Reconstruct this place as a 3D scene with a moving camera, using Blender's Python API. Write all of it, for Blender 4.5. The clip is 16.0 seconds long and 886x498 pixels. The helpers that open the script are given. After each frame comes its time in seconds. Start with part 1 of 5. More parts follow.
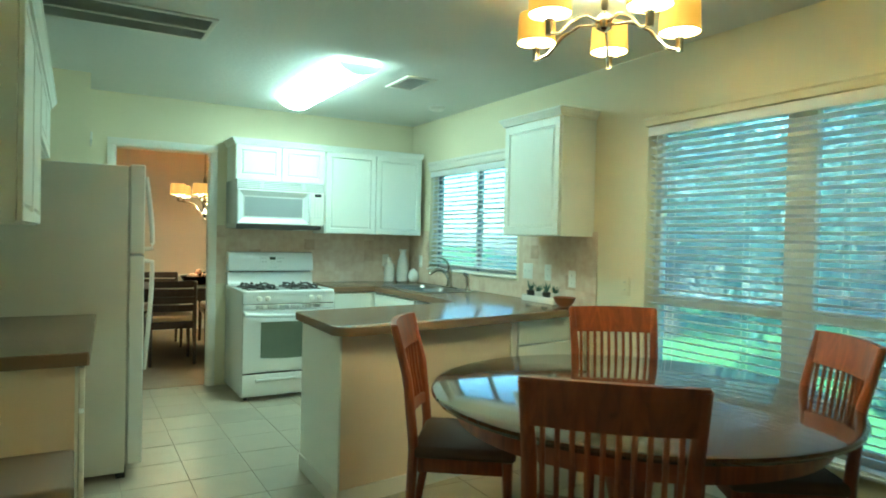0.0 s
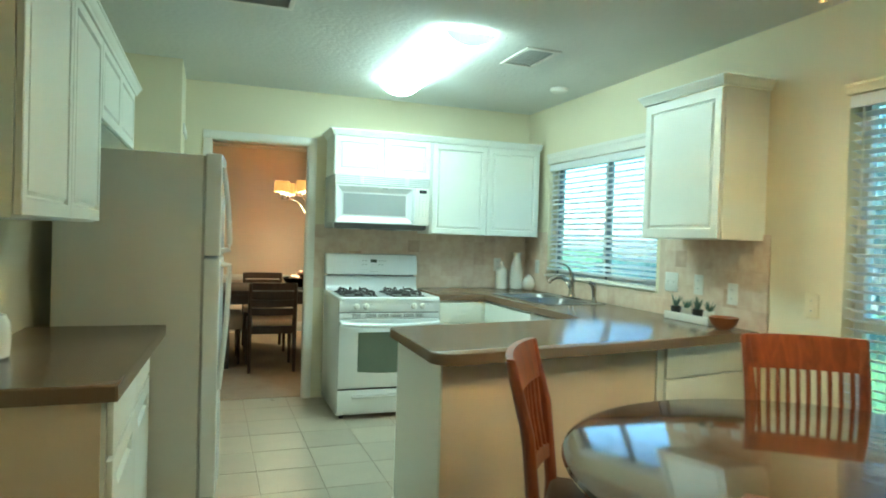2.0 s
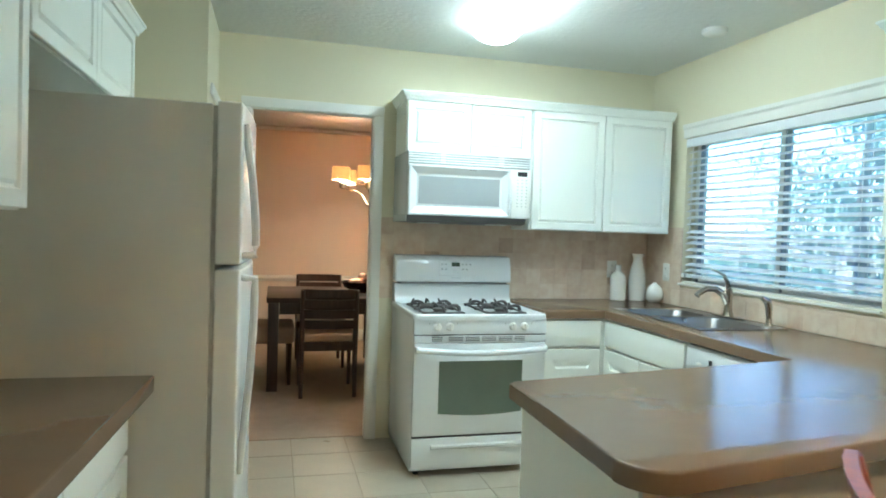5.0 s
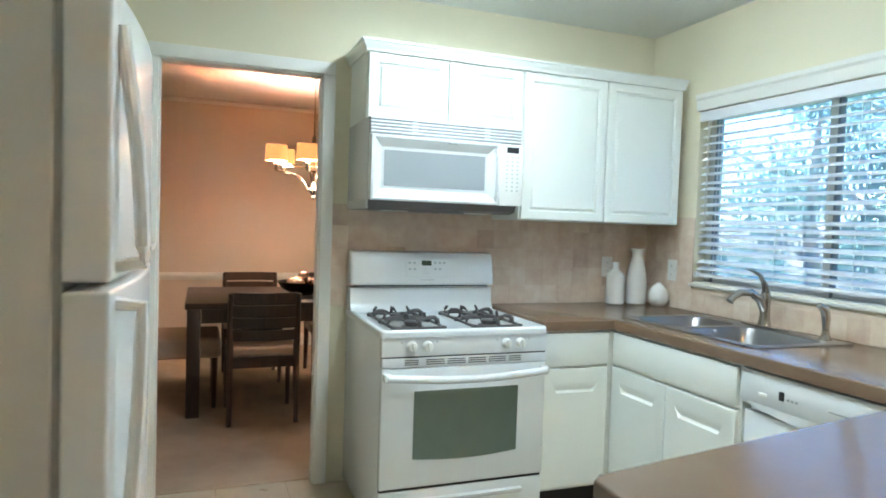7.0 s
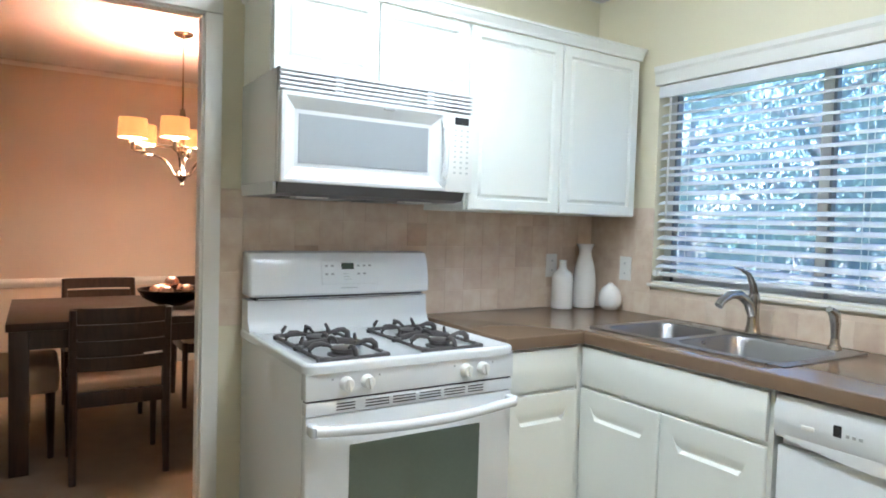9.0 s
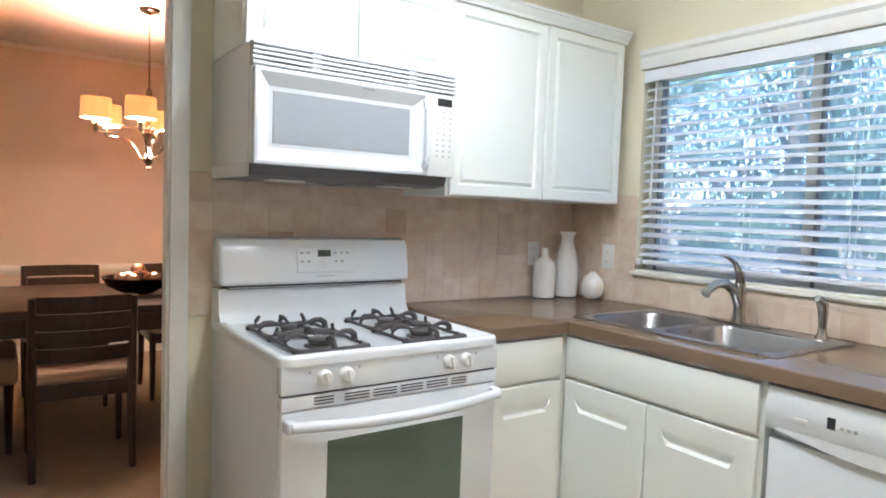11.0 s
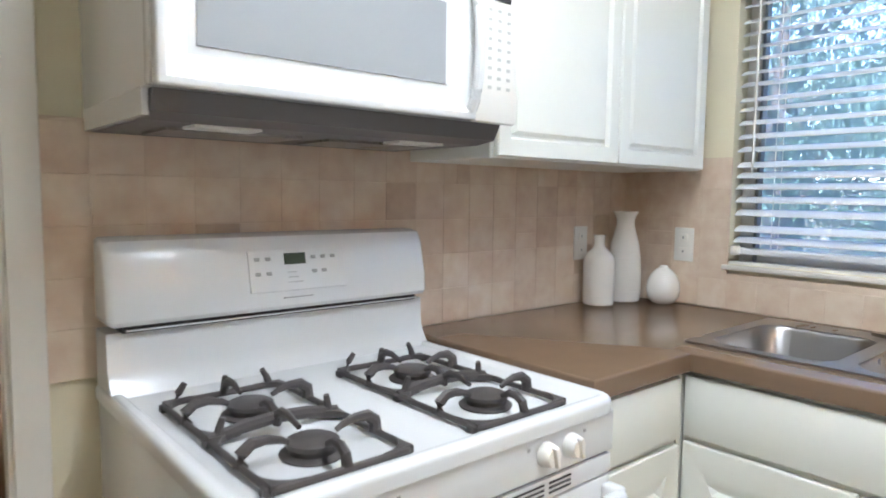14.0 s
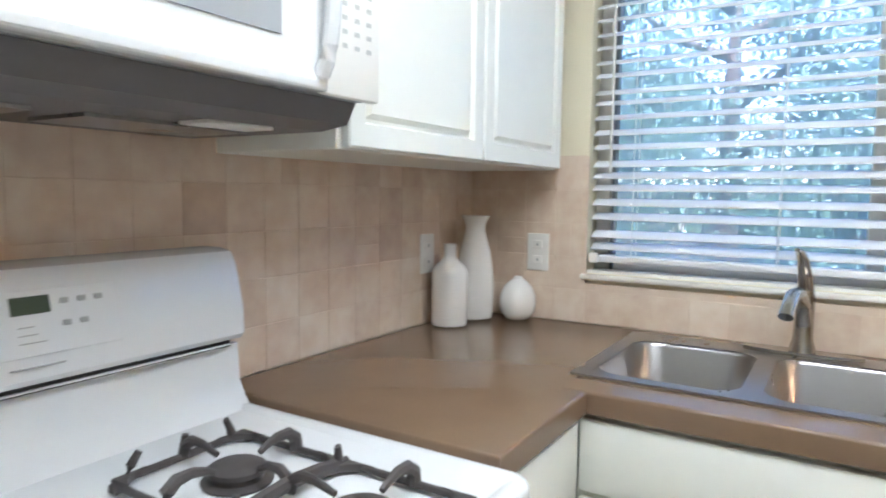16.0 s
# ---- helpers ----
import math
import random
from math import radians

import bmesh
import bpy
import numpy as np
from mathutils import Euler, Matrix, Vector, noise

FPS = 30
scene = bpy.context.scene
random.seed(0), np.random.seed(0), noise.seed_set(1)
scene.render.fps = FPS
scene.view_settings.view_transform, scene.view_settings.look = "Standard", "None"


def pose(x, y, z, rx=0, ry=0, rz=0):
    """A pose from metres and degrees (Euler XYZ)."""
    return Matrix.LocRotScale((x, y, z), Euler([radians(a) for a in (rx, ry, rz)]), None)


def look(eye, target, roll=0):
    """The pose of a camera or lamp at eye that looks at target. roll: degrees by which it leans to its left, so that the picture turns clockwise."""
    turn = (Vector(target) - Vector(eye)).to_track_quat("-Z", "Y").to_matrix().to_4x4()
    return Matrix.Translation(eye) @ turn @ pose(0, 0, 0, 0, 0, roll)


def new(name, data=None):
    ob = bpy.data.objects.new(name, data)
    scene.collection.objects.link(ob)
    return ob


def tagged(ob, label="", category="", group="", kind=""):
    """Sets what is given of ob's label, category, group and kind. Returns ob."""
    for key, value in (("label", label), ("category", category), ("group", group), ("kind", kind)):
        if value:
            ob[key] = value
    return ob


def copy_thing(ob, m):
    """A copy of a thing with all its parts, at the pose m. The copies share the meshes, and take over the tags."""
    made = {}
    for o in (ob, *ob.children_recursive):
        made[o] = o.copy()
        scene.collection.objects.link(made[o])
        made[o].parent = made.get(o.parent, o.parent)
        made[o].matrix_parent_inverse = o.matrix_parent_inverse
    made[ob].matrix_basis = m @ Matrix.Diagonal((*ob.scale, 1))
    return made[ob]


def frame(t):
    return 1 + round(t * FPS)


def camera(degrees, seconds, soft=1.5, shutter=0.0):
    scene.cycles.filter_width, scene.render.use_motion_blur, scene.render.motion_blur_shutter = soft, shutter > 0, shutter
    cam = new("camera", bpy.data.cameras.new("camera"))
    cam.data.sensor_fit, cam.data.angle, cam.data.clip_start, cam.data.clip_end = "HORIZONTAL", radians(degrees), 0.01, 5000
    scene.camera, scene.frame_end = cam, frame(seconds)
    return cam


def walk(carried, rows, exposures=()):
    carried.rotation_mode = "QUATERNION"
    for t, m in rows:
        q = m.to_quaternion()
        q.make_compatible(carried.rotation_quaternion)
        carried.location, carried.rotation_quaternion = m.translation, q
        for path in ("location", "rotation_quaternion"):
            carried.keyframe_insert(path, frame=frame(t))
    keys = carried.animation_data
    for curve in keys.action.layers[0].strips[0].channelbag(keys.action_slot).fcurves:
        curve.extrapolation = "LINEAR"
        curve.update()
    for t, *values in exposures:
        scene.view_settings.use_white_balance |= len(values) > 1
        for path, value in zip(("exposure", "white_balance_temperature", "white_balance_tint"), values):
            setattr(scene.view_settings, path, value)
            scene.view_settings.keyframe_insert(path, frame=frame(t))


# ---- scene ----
cam = camera(69.0, 16.0, soft=1.8, shutter=0.5)
PATH = [
    (0, (0.12, -0.215, 1.326), (1.11, 1.522, 1.294), 1.3),
    (0.5, (0.2, -0.049, 1.33), (1.125, 1.723, 1.295), 1.3),
    (1, (0.322, 0.071, 1.328), (1.143, 1.895, 1.294), 1.5),
    (1.5, (0.377, 0.208, 1.328), (1.116, 2.067, 1.293), 1.6),
    (2, (0.399, 0.42, 1.331), (1.078, 2.301, 1.293), 1.8),
    (2.5, (0.425, 0.616, 1.337), (1.044, 2.517, 1.295), 1.8),
    (3, (0.494, 0.797, 1.332), (1.039, 2.721, 1.294), 1.6),
    (3.5, (0.54, 0.995, 1.335), (1.032, 2.933, 1.295), 1.6),
    (4, (0.539, 1.204, 1.329), (1.021, 3.144, 1.286), 1.7),
    (6.5, (0.555, 2.248, 1.331), (1.194, 4.141, 1.249), 2.0),
    (7, (0.576, 2.455, 1.321), (1.281, 4.325, 1.241), 1.9),
    (7.5, (0.638, 2.656, 1.324), (1.394, 4.506, 1.235), 1.9),
    (8, (0.688, 2.858, 1.318), (1.515, 4.677, 1.226), 1.9),
    (8.5, (0.64, 3.061, 1.295), (1.603, 4.812, 1.217), 2.0),
    (9, (0.613, 3.194, 1.301), (1.681, 4.883, 1.217), 1.7),
    (11.5, (0.66, 3.348, 1.289), (1.798, 4.989, 1.165), 2.1),
    (12, (0.763, 3.482, 1.297), (1.859, 5.148, 1.148), 1.9),
    (12.5, (0.846, 3.665, 1.292), (1.933, 5.336, 1.129), 1.5),
    (13, (0.884, 3.857, 1.273), (2.015, 5.498, 1.114), 1.1),
    (13.5, (0.904, 4.073, 1.27), (2.135, 5.64, 1.102), 1.0),
    (14, (0.972, 4.227, 1.262), (2.265, 5.743, 1.094), 0.7),
    (14.5, (1.06, 4.363, 1.262), (2.42, 5.818, 1.085), 0.7),
    (15, (1.122, 4.444, 1.268), (2.568, 5.814, 1.085), 0.4),
    (15.5, (1.158, 4.504, 1.268), (2.715, 5.748, 1.098), 0.4),
    (16, (1.201, 4.585, 1.277), (2.896, 5.632, 1.106), 0.7),
]
# the clip's camera turns from a greenish to a neutral balance
EXPOSURES = [(0.0, 3.16, 5270, -32), (1.5, 3.24, 5430, -23), (4.0, 3.28, 5420, -3), (7.0, 3.31, 5480, 12), (9.0, 3.31, 5670, 21), (12.5, 3.34, 6000, 28), (16.0, 3.42, 5950, 26)]
walk(cam, [(t, look(eye, target, roll)) for t, eye, target, roll in PATH], EXPOSURES)

# world, sun and daylight
world = bpy.data.worlds.new("world")
scene.world = world
world.use_nodes = True
wn = world.node_tree
sky = wn.nodes.new("ShaderNodeTexSky")
sky.sky_type = "NISHITA"
sky.sun_disc = False
sky.sun_elevation = radians(52)
sky.sun_rotation = radians(250)
bg = wn.nodes["Background"]
bg.inputs[1].default_value = 0.15
wn.links.new(sky.outputs[0], bg.inputs[0])
sun = new("sun", bpy.data.lights.new("sun", "SUN"))
sun.data.energy = 5.0
sun.data.angle = radians(0.5)
sun.data.color = (1.0, 0.95, 0.86)
sun.matrix_world = look((-6, -5, 12), (2, 0, 0))

# plan, in metres
WX, WY, LX, CEIL, BACK = 3.075, 5.638, -0.335, 2.45, -3.2
CT = 0.893            # worktop height
UB, UT = 1.35, 2.085  # wall cabinets, bottom and top of the boxes
FARY = 9.2            # far wall of the dining room


# ---- materials ----
def shader(name):
    m = bpy.data.materials.new(name)
    m.use_nodes = True
    nt = m.node_tree
    return m, nt, nt.nodes["Principled BSDF"]


def mat(name, col, rough=0.5, metal=0.0, var=0.06, scale=6.0, fine=90.0, bump=0.05, rvar=0.08, stretch=(1, 1, 1), per_object=0.0, coat=0.0, dist=0.002):
    """Two scales of uneven colour, uneven gloss and a fine relief."""
    m, nt, b = shader(name)
    n, lk = nt.nodes, nt.links
    tc = n.new("ShaderNodeTexCoord")
    mp = n.new("ShaderNodeMapping")
    mp.inputs["Scale"].default_value = stretch
    lk.new(tc.outputs["Object"], mp.inputs[0])
    a = n.new("ShaderNodeTexNoise")
    a.inputs["Scale"].default_value, a.inputs["Detail"].default_value = scale, 5
    f = n.new("ShaderNodeTexNoise")
    f.inputs["Scale"].default_value, f.inputs["Detail"].default_value = fine, 4
    lk.new(mp.outputs[0], a.inputs["Vector"])
    lk.new(mp.outputs[0], f.inputs["Vector"])
    mix = n.new("ShaderNodeMix")
    mix.data_type = "RGBA"
    mix.inputs[6].default_value = (*[c * (1 - var * 1.6) for c in col], 1)
    mix.inputs[7].default_value = (*[min(1, c * (1 + var * 1.6)) for c in col], 1)
    add = n.new("ShaderNodeMath")
    add.operation = "MULTIPLY_ADD"
    add.inputs[1].default_value = 0.65
    lk.new(a.outputs[0], add.inputs[0])
    half = n.new("ShaderNodeMath")
    half.operation = "MULTIPLY"
    half.inputs[1].default_value = 0.35
    lk.new(f.outputs[0], half.inputs[0])
    lk.new(half.outputs[0], add.inputs[2])
    lk.new(add.outputs[0], mix.inputs[0])
    out = mix.outputs[2]
    if per_object:
        info = n.new("ShaderNodeObjectInfo")
        hsv = n.new("ShaderNodeHueSaturation")
        mr = n.new("ShaderNodeMapRange")
        mr.inputs[3].default_value, mr.inputs[4].default_value = 1 - per_object, 1 + per_object
        lk.new(info.outputs["Random"], mr.inputs[0])
        lk.new(mr.outputs[0], hsv.inputs["Value"])
        lk.new(out, hsv.inputs["Color"])
        out = hsv.outputs[0]
    lk.new(out, b.inputs["Base Color"])
    rr = n.new("ShaderNodeMapRange")
    rr.inputs[3].default_value, rr.inputs[4].default_value = max(0.02, rough - rvar), min(1, rough + rvar)
    lk.new(a.outputs[0], rr.inputs[0])
    lk.new(rr.outputs[0], b.inputs["Roughness"])
    b.inputs["Metallic"].default_value = metal
    b.inputs["Coat Weight"].default_value = coat
    if bump:
        bp = n.new("ShaderNodeBump")
        bp.inputs["Strength"].default_value, bp.inputs["Distance"].default_value = bump, dist
        lk.new(f.outputs[0], bp.inputs["Height"])
        lk.new(bp.outputs[0], b.inputs["Normal"])
    return m


def wood(name, dark, light, rough=0.35, scale=3.0, axis=2, coat=0.2, spread=0.1, relief=0.08):
    m, nt, b = shader(name)
    n, lk = nt.nodes, nt.links
    tc = n.new("ShaderNodeTexCoord")
    mp = n.new("ShaderNodeMapping")
    s = [9.0, 9.0, 9.0]
    s[axis] = 0.7
    mp.inputs["Scale"].default_value = s
    lk.new(tc.outputs["Object"], mp.inputs[0])
    a = n.new("ShaderNodeTexNoise")
    a.inputs["Scale"].default_value, a.inputs["Detail"].default_value, a.inputs["Distortion"].default_value = scale, 7, 1.2
    lk.new(mp.outputs[0], a.inputs["Vector"])
    ramp = n.new("ShaderNodeValToRGB")
    ramp.color_ramp.elements[0].position, ramp.color_ramp.elements[0].color = 0.3, (*dark, 1)
    ramp.color_ramp.elements[1].position, ramp.color_ramp.elements[1].color = 0.72, (*light, 1)
    lk.new(a.outputs[0], ramp.inputs[0])
    lk.new(ramp.outputs[0], b.inputs["Base Color"])
    rr = n.new("ShaderNodeMapRange")
    rr.inputs[3].default_value, rr.inputs[4].default_value = rough - spread * 0.6, rough + spread
    lk.new(a.outputs[0], rr.inputs[0])
    lk.new(rr.outputs[0], b.inputs["Roughness"])
    b.inputs["Coat Weight"].default_value, b.inputs["Coat Roughness"].default_value = coat, min(0.15, rough)
    bp = n.new("ShaderNodeBump")
    bp.inputs["Strength"].default_value, bp.inputs["Distance"].default_value = relief, 0.001
    lk.new(a.outputs[0], bp.inputs["Height"])
    lk.new(bp.outputs[0], b.inputs["Normal"])
    return m


def glow(name, col, power, base=(0.8, 0.8, 0.8)):
    m, nt, b = shader(name)
    b.inputs["Base Color"].default_value = (*base, 1)
    b.inputs["Roughness"].default_value = 0.5
    b.inputs["Emission Color"].default_value = (*col, 1)
    b.inputs["Emission Strength"].default_value = power
    return m


def pane_material():
    m, nt, b = shader("daylight_tint_glass")
    # blue tint in the glass stands in for bluer daylight
    b.inputs["Base Color"].default_value = (0.77, 0.89, 0.99, 1)
    b.inputs["Roughness"].default_value = 0.01
    b.inputs["Transmission Weight"].default_value = 1.0
    b.inputs["IOR"].default_value = 1.02
    return m


def screen_material():
    """Haze sheet added as a fine mesh: partly open, partly pale blue thread."""
    m, nt, b = shader("outdoor_haze_mesh")
    n, lk = nt.nodes, nt.links
    clear = n.new("ShaderNodeBsdfTransparent")
    mix = n.new("ShaderNodeMixShader")
    b.inputs["Base Color"].default_value = (0.58, 0.68, 0.80, 1)
    b.inputs["Roughness"].default_value = 0.6
    mix.inputs[0].default_value = 0.38
    lk.new(clear.outputs[0], mix.inputs[1])
    lk.new(b.outputs[0], mix.inputs[2])
    lk.new(mix.outputs[0], n["Material Output"].inputs["Surface"])
    return m


M_SCREEN = screen_material()
M_WALL = mat("wall_cream_paint", (0.75, 0.69, 0.51), 0.75, var=0.03, scale=1.5, fine=160, bump=0.25, dist=0.0012)
M_CEIL = mat("ceiling_texture_white", (0.72, 0.73, 0.70), 0.85, var=0.04, scale=2, fine=34, bump=0.8, dist=0.005)
M_DWALL = mat("dining_wall_paint", (0.71, 0.60, 0.49), 0.75, var=0.03, scale=1.5, fine=140, bump=0.2, dist=0.001)
M_TRIM = mat("trim_white_paint", (0.78, 0.76, 0.70), 0.42, var=0.03, scale=4, bump=0.06)
M_CAB = mat("cabinet_white", (0.80, 0.815, 0.755), 0.33, var=0.02, scale=3, fine=60, bump=0.05, rvar=0.06)
# cream paint with the chandelier's peach light mixed into the colour
M_PENWALL = mat("paint_with_lamp_warmth", (0.76, 0.62, 0.46), 0.6, var=0.03, scale=2, bump=0.12)
M_TOP = mat("brown_laminate", (0.190, 0.122, 0.074), 0.195, var=0.09, scale=9, fine=320, bump=0.015, rvar=0.03)
M_APP = mat("appliance_white_enamel", (0.735, 0.75, 0.745), 0.22, var=0.012, scale=3, bump=0.0, rvar=0.04, coat=0.3)
M_FRIDGE = mat("fridge_white_textured", (0.76, 0.77, 0.75), 0.15, var=0.02, scale=3, fine=420, bump=0.04, dist=0.0006)
# body tone darker and greyer than the doors
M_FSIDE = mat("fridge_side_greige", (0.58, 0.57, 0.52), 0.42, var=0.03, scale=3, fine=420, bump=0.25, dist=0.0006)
M_IRON = mat("cast_iron_black", (0.066, 0.058, 0.054), 0.5, var=0.25, scale=30, fine=300, bump=0.3)
# near-black of displays and feet, also painted shade in gaps, slots, toe kicks
M_DARK = mat("black_and_gap_shade", (0.02, 0.02, 0.02), 0.6, var=0.1, bump=0)
M_GREYU = mat("underside_grey", (0.135, 0.13, 0.13), 0.45, metal=0.3, var=0.06, bump=0.03)
M_STEEL = mat("brushed_steel", (0.36, 0.35, 0.345), 0.30, metal=1.0, var=0.05, scale=8, fine=120, bump=0.015, stretch=(1, 3, 1))
M_NICKEL = mat("satin_nickel", (0.47, 0.44, 0.40), 0.22, metal=1.0, var=0.04, bump=0)
M_CHROME = mat("polished_nickel", (0.52, 0.45, 0.36), 0.12, metal=1.0, var=0.03, bump=0)
M_CERAM = mat("white_ceramic", (0.80, 0.79, 0.75), 0.22, var=0.02, bump=0.02, coat=0.3)
M_PLASTIC = mat("white_plastic", (0.78, 0.77, 0.72), 0.4, var=0.015, bump=0)
M_PRINT = mat("grey_print", (0.36, 0.37, 0.36), 0.5, var=0.05, bump=0)
M_KEY = mat("pale_key_print", (0.50, 0.51, 0.48), 0.5, var=0.05, bump=0)
M_SLAT = mat("blind_slat_white", (0.76, 0.77, 0.79), 0.40, var=0.02, scale=5, bump=0.04, stretch=(6, 0.6, 6))
M_MWGLASS = mat("microwave_screen_grey", (0.33, 0.35, 0.36), 0.34, var=0.015, fine=300, bump=0)
# base colour raised to the green-grey that the oven glass would reflect
M_OVEN = mat("oven_glass_reflection", (0.12, 0.15, 0.115), 0.06, var=0.1, bump=0, rvar=0.01, coat=0.6)
M_LCD = glow("display_green", (0.20, 0.30, 0.12), 0.006, (0.02, 0.028, 0.016))
M_CHAIR = wood("cherry_wood", (0.16, 0.034, 0.012), (0.34, 0.082, 0.025), 0.33)
M_TABLE = wood("walnut_table_top", (0.045, 0.022, 0.012), (0.10, 0.05, 0.026), 0.07, axis=0, coat=0.8, spread=0.04, relief=0.01)
M_SEAT = mat("dark_leather_seat", (0.12, 0.066, 0.042), 0.62, var=0.2, scale=14, fine=220, bump=0.3)
M_ESP = wood("espresso_wood", (0.018, 0.009, 0.006), (0.045, 0.022, 0.014), 0.35)
M_CUSH = mat("tan_upholstery", (0.48, 0.37, 0.28), 0.85, var=0.1, scale=12, fine=320, bump=0.5)
M_CARPET = mat("beige_carpet", (0.40, 0.32, 0.235), 0.95, var=0.16, scale=9, fine=260, bump=0.9, dist=0.006)
M_FTILE = mat("floor_tile_beige", (0.425, 0.37, 0.285), 0.30, var=0.13, scale=7, fine=60, bump=0.06, per_object=0.07)
M_GROUT = mat("floor_grout", (0.385, 0.33, 0.25), 0.85, var=0.12, scale=12, bump=0.3)
M_BGROUT = mat("backsplash_grout", (0.66, 0.53, 0.41), 0.85, var=0.1, scale=20, bump=0.3)
M_SHADE = glow("chandelier_shade_lit", (1.0, 0.45, 0.05), 0.075, (0.62, 0.36, 0.12))
M_DSHADE = glow("dining_shade_lit", (1.0, 0.42, 0.10), 0.11, (0.62, 0.34, 0.14))
M_BULB = glow("bulb_lit", (1.0, 0.74, 0.44), 60.0)
M_DBULB = glow("dining_bulb_lit", (1.0, 0.53, 0.36), 50.0)
M_TUBE = glow("fluorescent_diffuser", (0.885, 1.0, 0.935), 3.05)
# weak emission added to lighten the near cap, itself no light source
M_ENDCAP = glow("end_cap_added_glow", (0.88, 1.0, 0.94), 0.09)
# grey that carries the shade of window members seen against daylight
M_SASHSHADE = mat("backlit_sash_shade", (0.27, 0.28, 0.30), 0.45, metal=0.2, var=0.1, bump=0)
M_GASKET = mat("door_gasket_grey", (0.40, 0.40, 0.38), 0.6, var=0.05, bump=0)
M_GLASS = pane_material()
M_LEAF = mat("leaf_green", (0.08, 0.14, 0.105), 0.45, var=0.35, scale=3, fine=20, bump=0)
M_BARK = mat("bark", (0.11, 0.085, 0.065), 0.9, var=0.3, scale=9, bump=0.8, dist=0.02)
M_LAWN = mat("lawn_grass", (0.10, 0.19, 0.05), 0.9, var=0.3, scale=1.2, fine=40, bump=0.8, dist=0.03)
M_FENCE = wood("weathered_fence", (0.20, 0.17, 0.14), (0.34, 0.30, 0.25), 0.8, coat=0.0)
M_BENCH = mat("brown_fabric", (0.17, 0.13, 0.10), 0.85, var=0.1, scale=12, fine=300, bump=0.4)
M_TERRA = mat("turned_wood_bowl", (0.34, 0.12, 0.045), 0.4, var=0.2, scale=18, bump=0.05)
M_POT = mat("dark_pot", (0.035, 0.032, 0.03), 0.5, var=0.1, bump=0.05)
M_BOWL = mat("dark_bronze_bowl", (0.035, 0.028, 0.025), 0.22, metal=0.6, var=0.15, bump=0)
M_ORB = mat("mercury_glass_orb", (0.65, 0.42, 0.32), 0.12, metal=0.9, var=0.15, scale=25, bump=0.1)
M_VENT = mat("vent_metal_grey", (0.52, 0.52, 0.49), 0.5, var=0.05, bump=0.02)
M_ROOF = mat("sun_block_felt", (0.12, 0.11, 0.10), 0.95, var=0.1, bump=0.3)


def travertine():
    m, nt, b = shader("tumbled_travertine")
    n, lk = nt.nodes, nt.links
    info = n.new("ShaderNodeObjectInfo")
    ramp = n.new("ShaderNodeValToRGB")
    cr = ramp.color_ramp
    cols = [(0.0, (0.55, 0.40, 0.29)), (0.04, (0.62, 0.48, 0.36)), (0.14, (0.665, 0.53, 0.405)), (0.8, (0.69, 0.555, 0.43)), (1.0, (0.72, 0.595, 0.47))]
    cr.elements[0].position, cr.elements[0].color = cols[0][0], (*cols[0][1], 1)
    cr.elements[1].position, cr.elements[1].color = cols[-1][0], (*cols[-1][1], 1)
    for p, c in cols[1:-1]:
        e = cr.elements.new(p)
        e.color = (*c, 1)
    lk.new(info.outputs["Random"], ramp.inputs[0])
    geo = n.new("ShaderNodeNewGeometry")
    a = n.new("ShaderNodeTexNoise")
    a.inputs["Scale"].default_value, a.inputs["Detail"].default_value = 17, 7
    lk.new(geo.outputs["Position"], a.inputs["Vector"])
    mix = n.new("ShaderNodeMix")
    mix.data_type, mix.blend_type = "RGBA", "OVERLAY"
    mix.inputs[0].default_value = 0.38
    lk.new(ramp.outputs[0], mix.inputs[6])
    lk.new(a.outputs[0], mix.inputs[7])
    lk.new(mix.outputs[2], b.inputs["Base Color"])
    b.inputs["Roughness"].default_value = 0.62
    bp = n.new("ShaderNodeBump")
    bp.inputs["Strength"].default_value, bp.inputs["Distance"].default_value = 0.35, 0.002
    lk.new(a.outputs[0], bp.inputs["Height"])
    lk.new(bp.outputs[0], b.inputs["Normal"])
    return m


M_TRAV = travertine()


# ---- mesh helpers ----
def bx(bm, x0, x1, y0, y1, z0, z1, bev=0.0, seg=2, m=None):
    mm = Matrix.LocRotScale(((x0 + x1) / 2, (y0 + y1) / 2, (z0 + z1) / 2), None, (abs(x1 - x0), abs(y1 - y0), abs(z1 - z0)))
    g = bmesh.ops.create_cube(bm, size=1.0, matrix=(m @ mm) if m else mm)
    if bev:
        es = list({e for v in g["verts"] for e in v.link_edges})
        bmesh.ops.bevel(bm, geom=es, offset=bev, segments=seg, affect="EDGES", profile=0.5)
    return bm


def B(*args, **kw):
    return bx(bmesh.new(), *args, **kw)


def lathe(bm, prof, seg=28, at=(0, 0, 0)):
    rings = []
    for r, z in prof:
        rings.append([bm.verts.new((at[0] + r * math.cos(2 * math.pi * k / seg), at[1] + r * math.sin(2 * math.pi * k / seg), at[2] + z)) for k in range(seg)])
    for a, b in zip(rings, rings[1:]):
        for k in range(seg):
            bm.faces.new((a[k], a[(k + 1) % seg], b[(k + 1) % seg], b[k]))
    if prof[0][0] > 1e-5:
        bm.faces.new(rings[0][::-1])
    if prof[-1][0] > 1e-5:
        bm.faces.new(rings[-1])
    bmesh.ops.remove_doubles(bm, verts=bm.verts[:], dist=1e-6)
    return bm


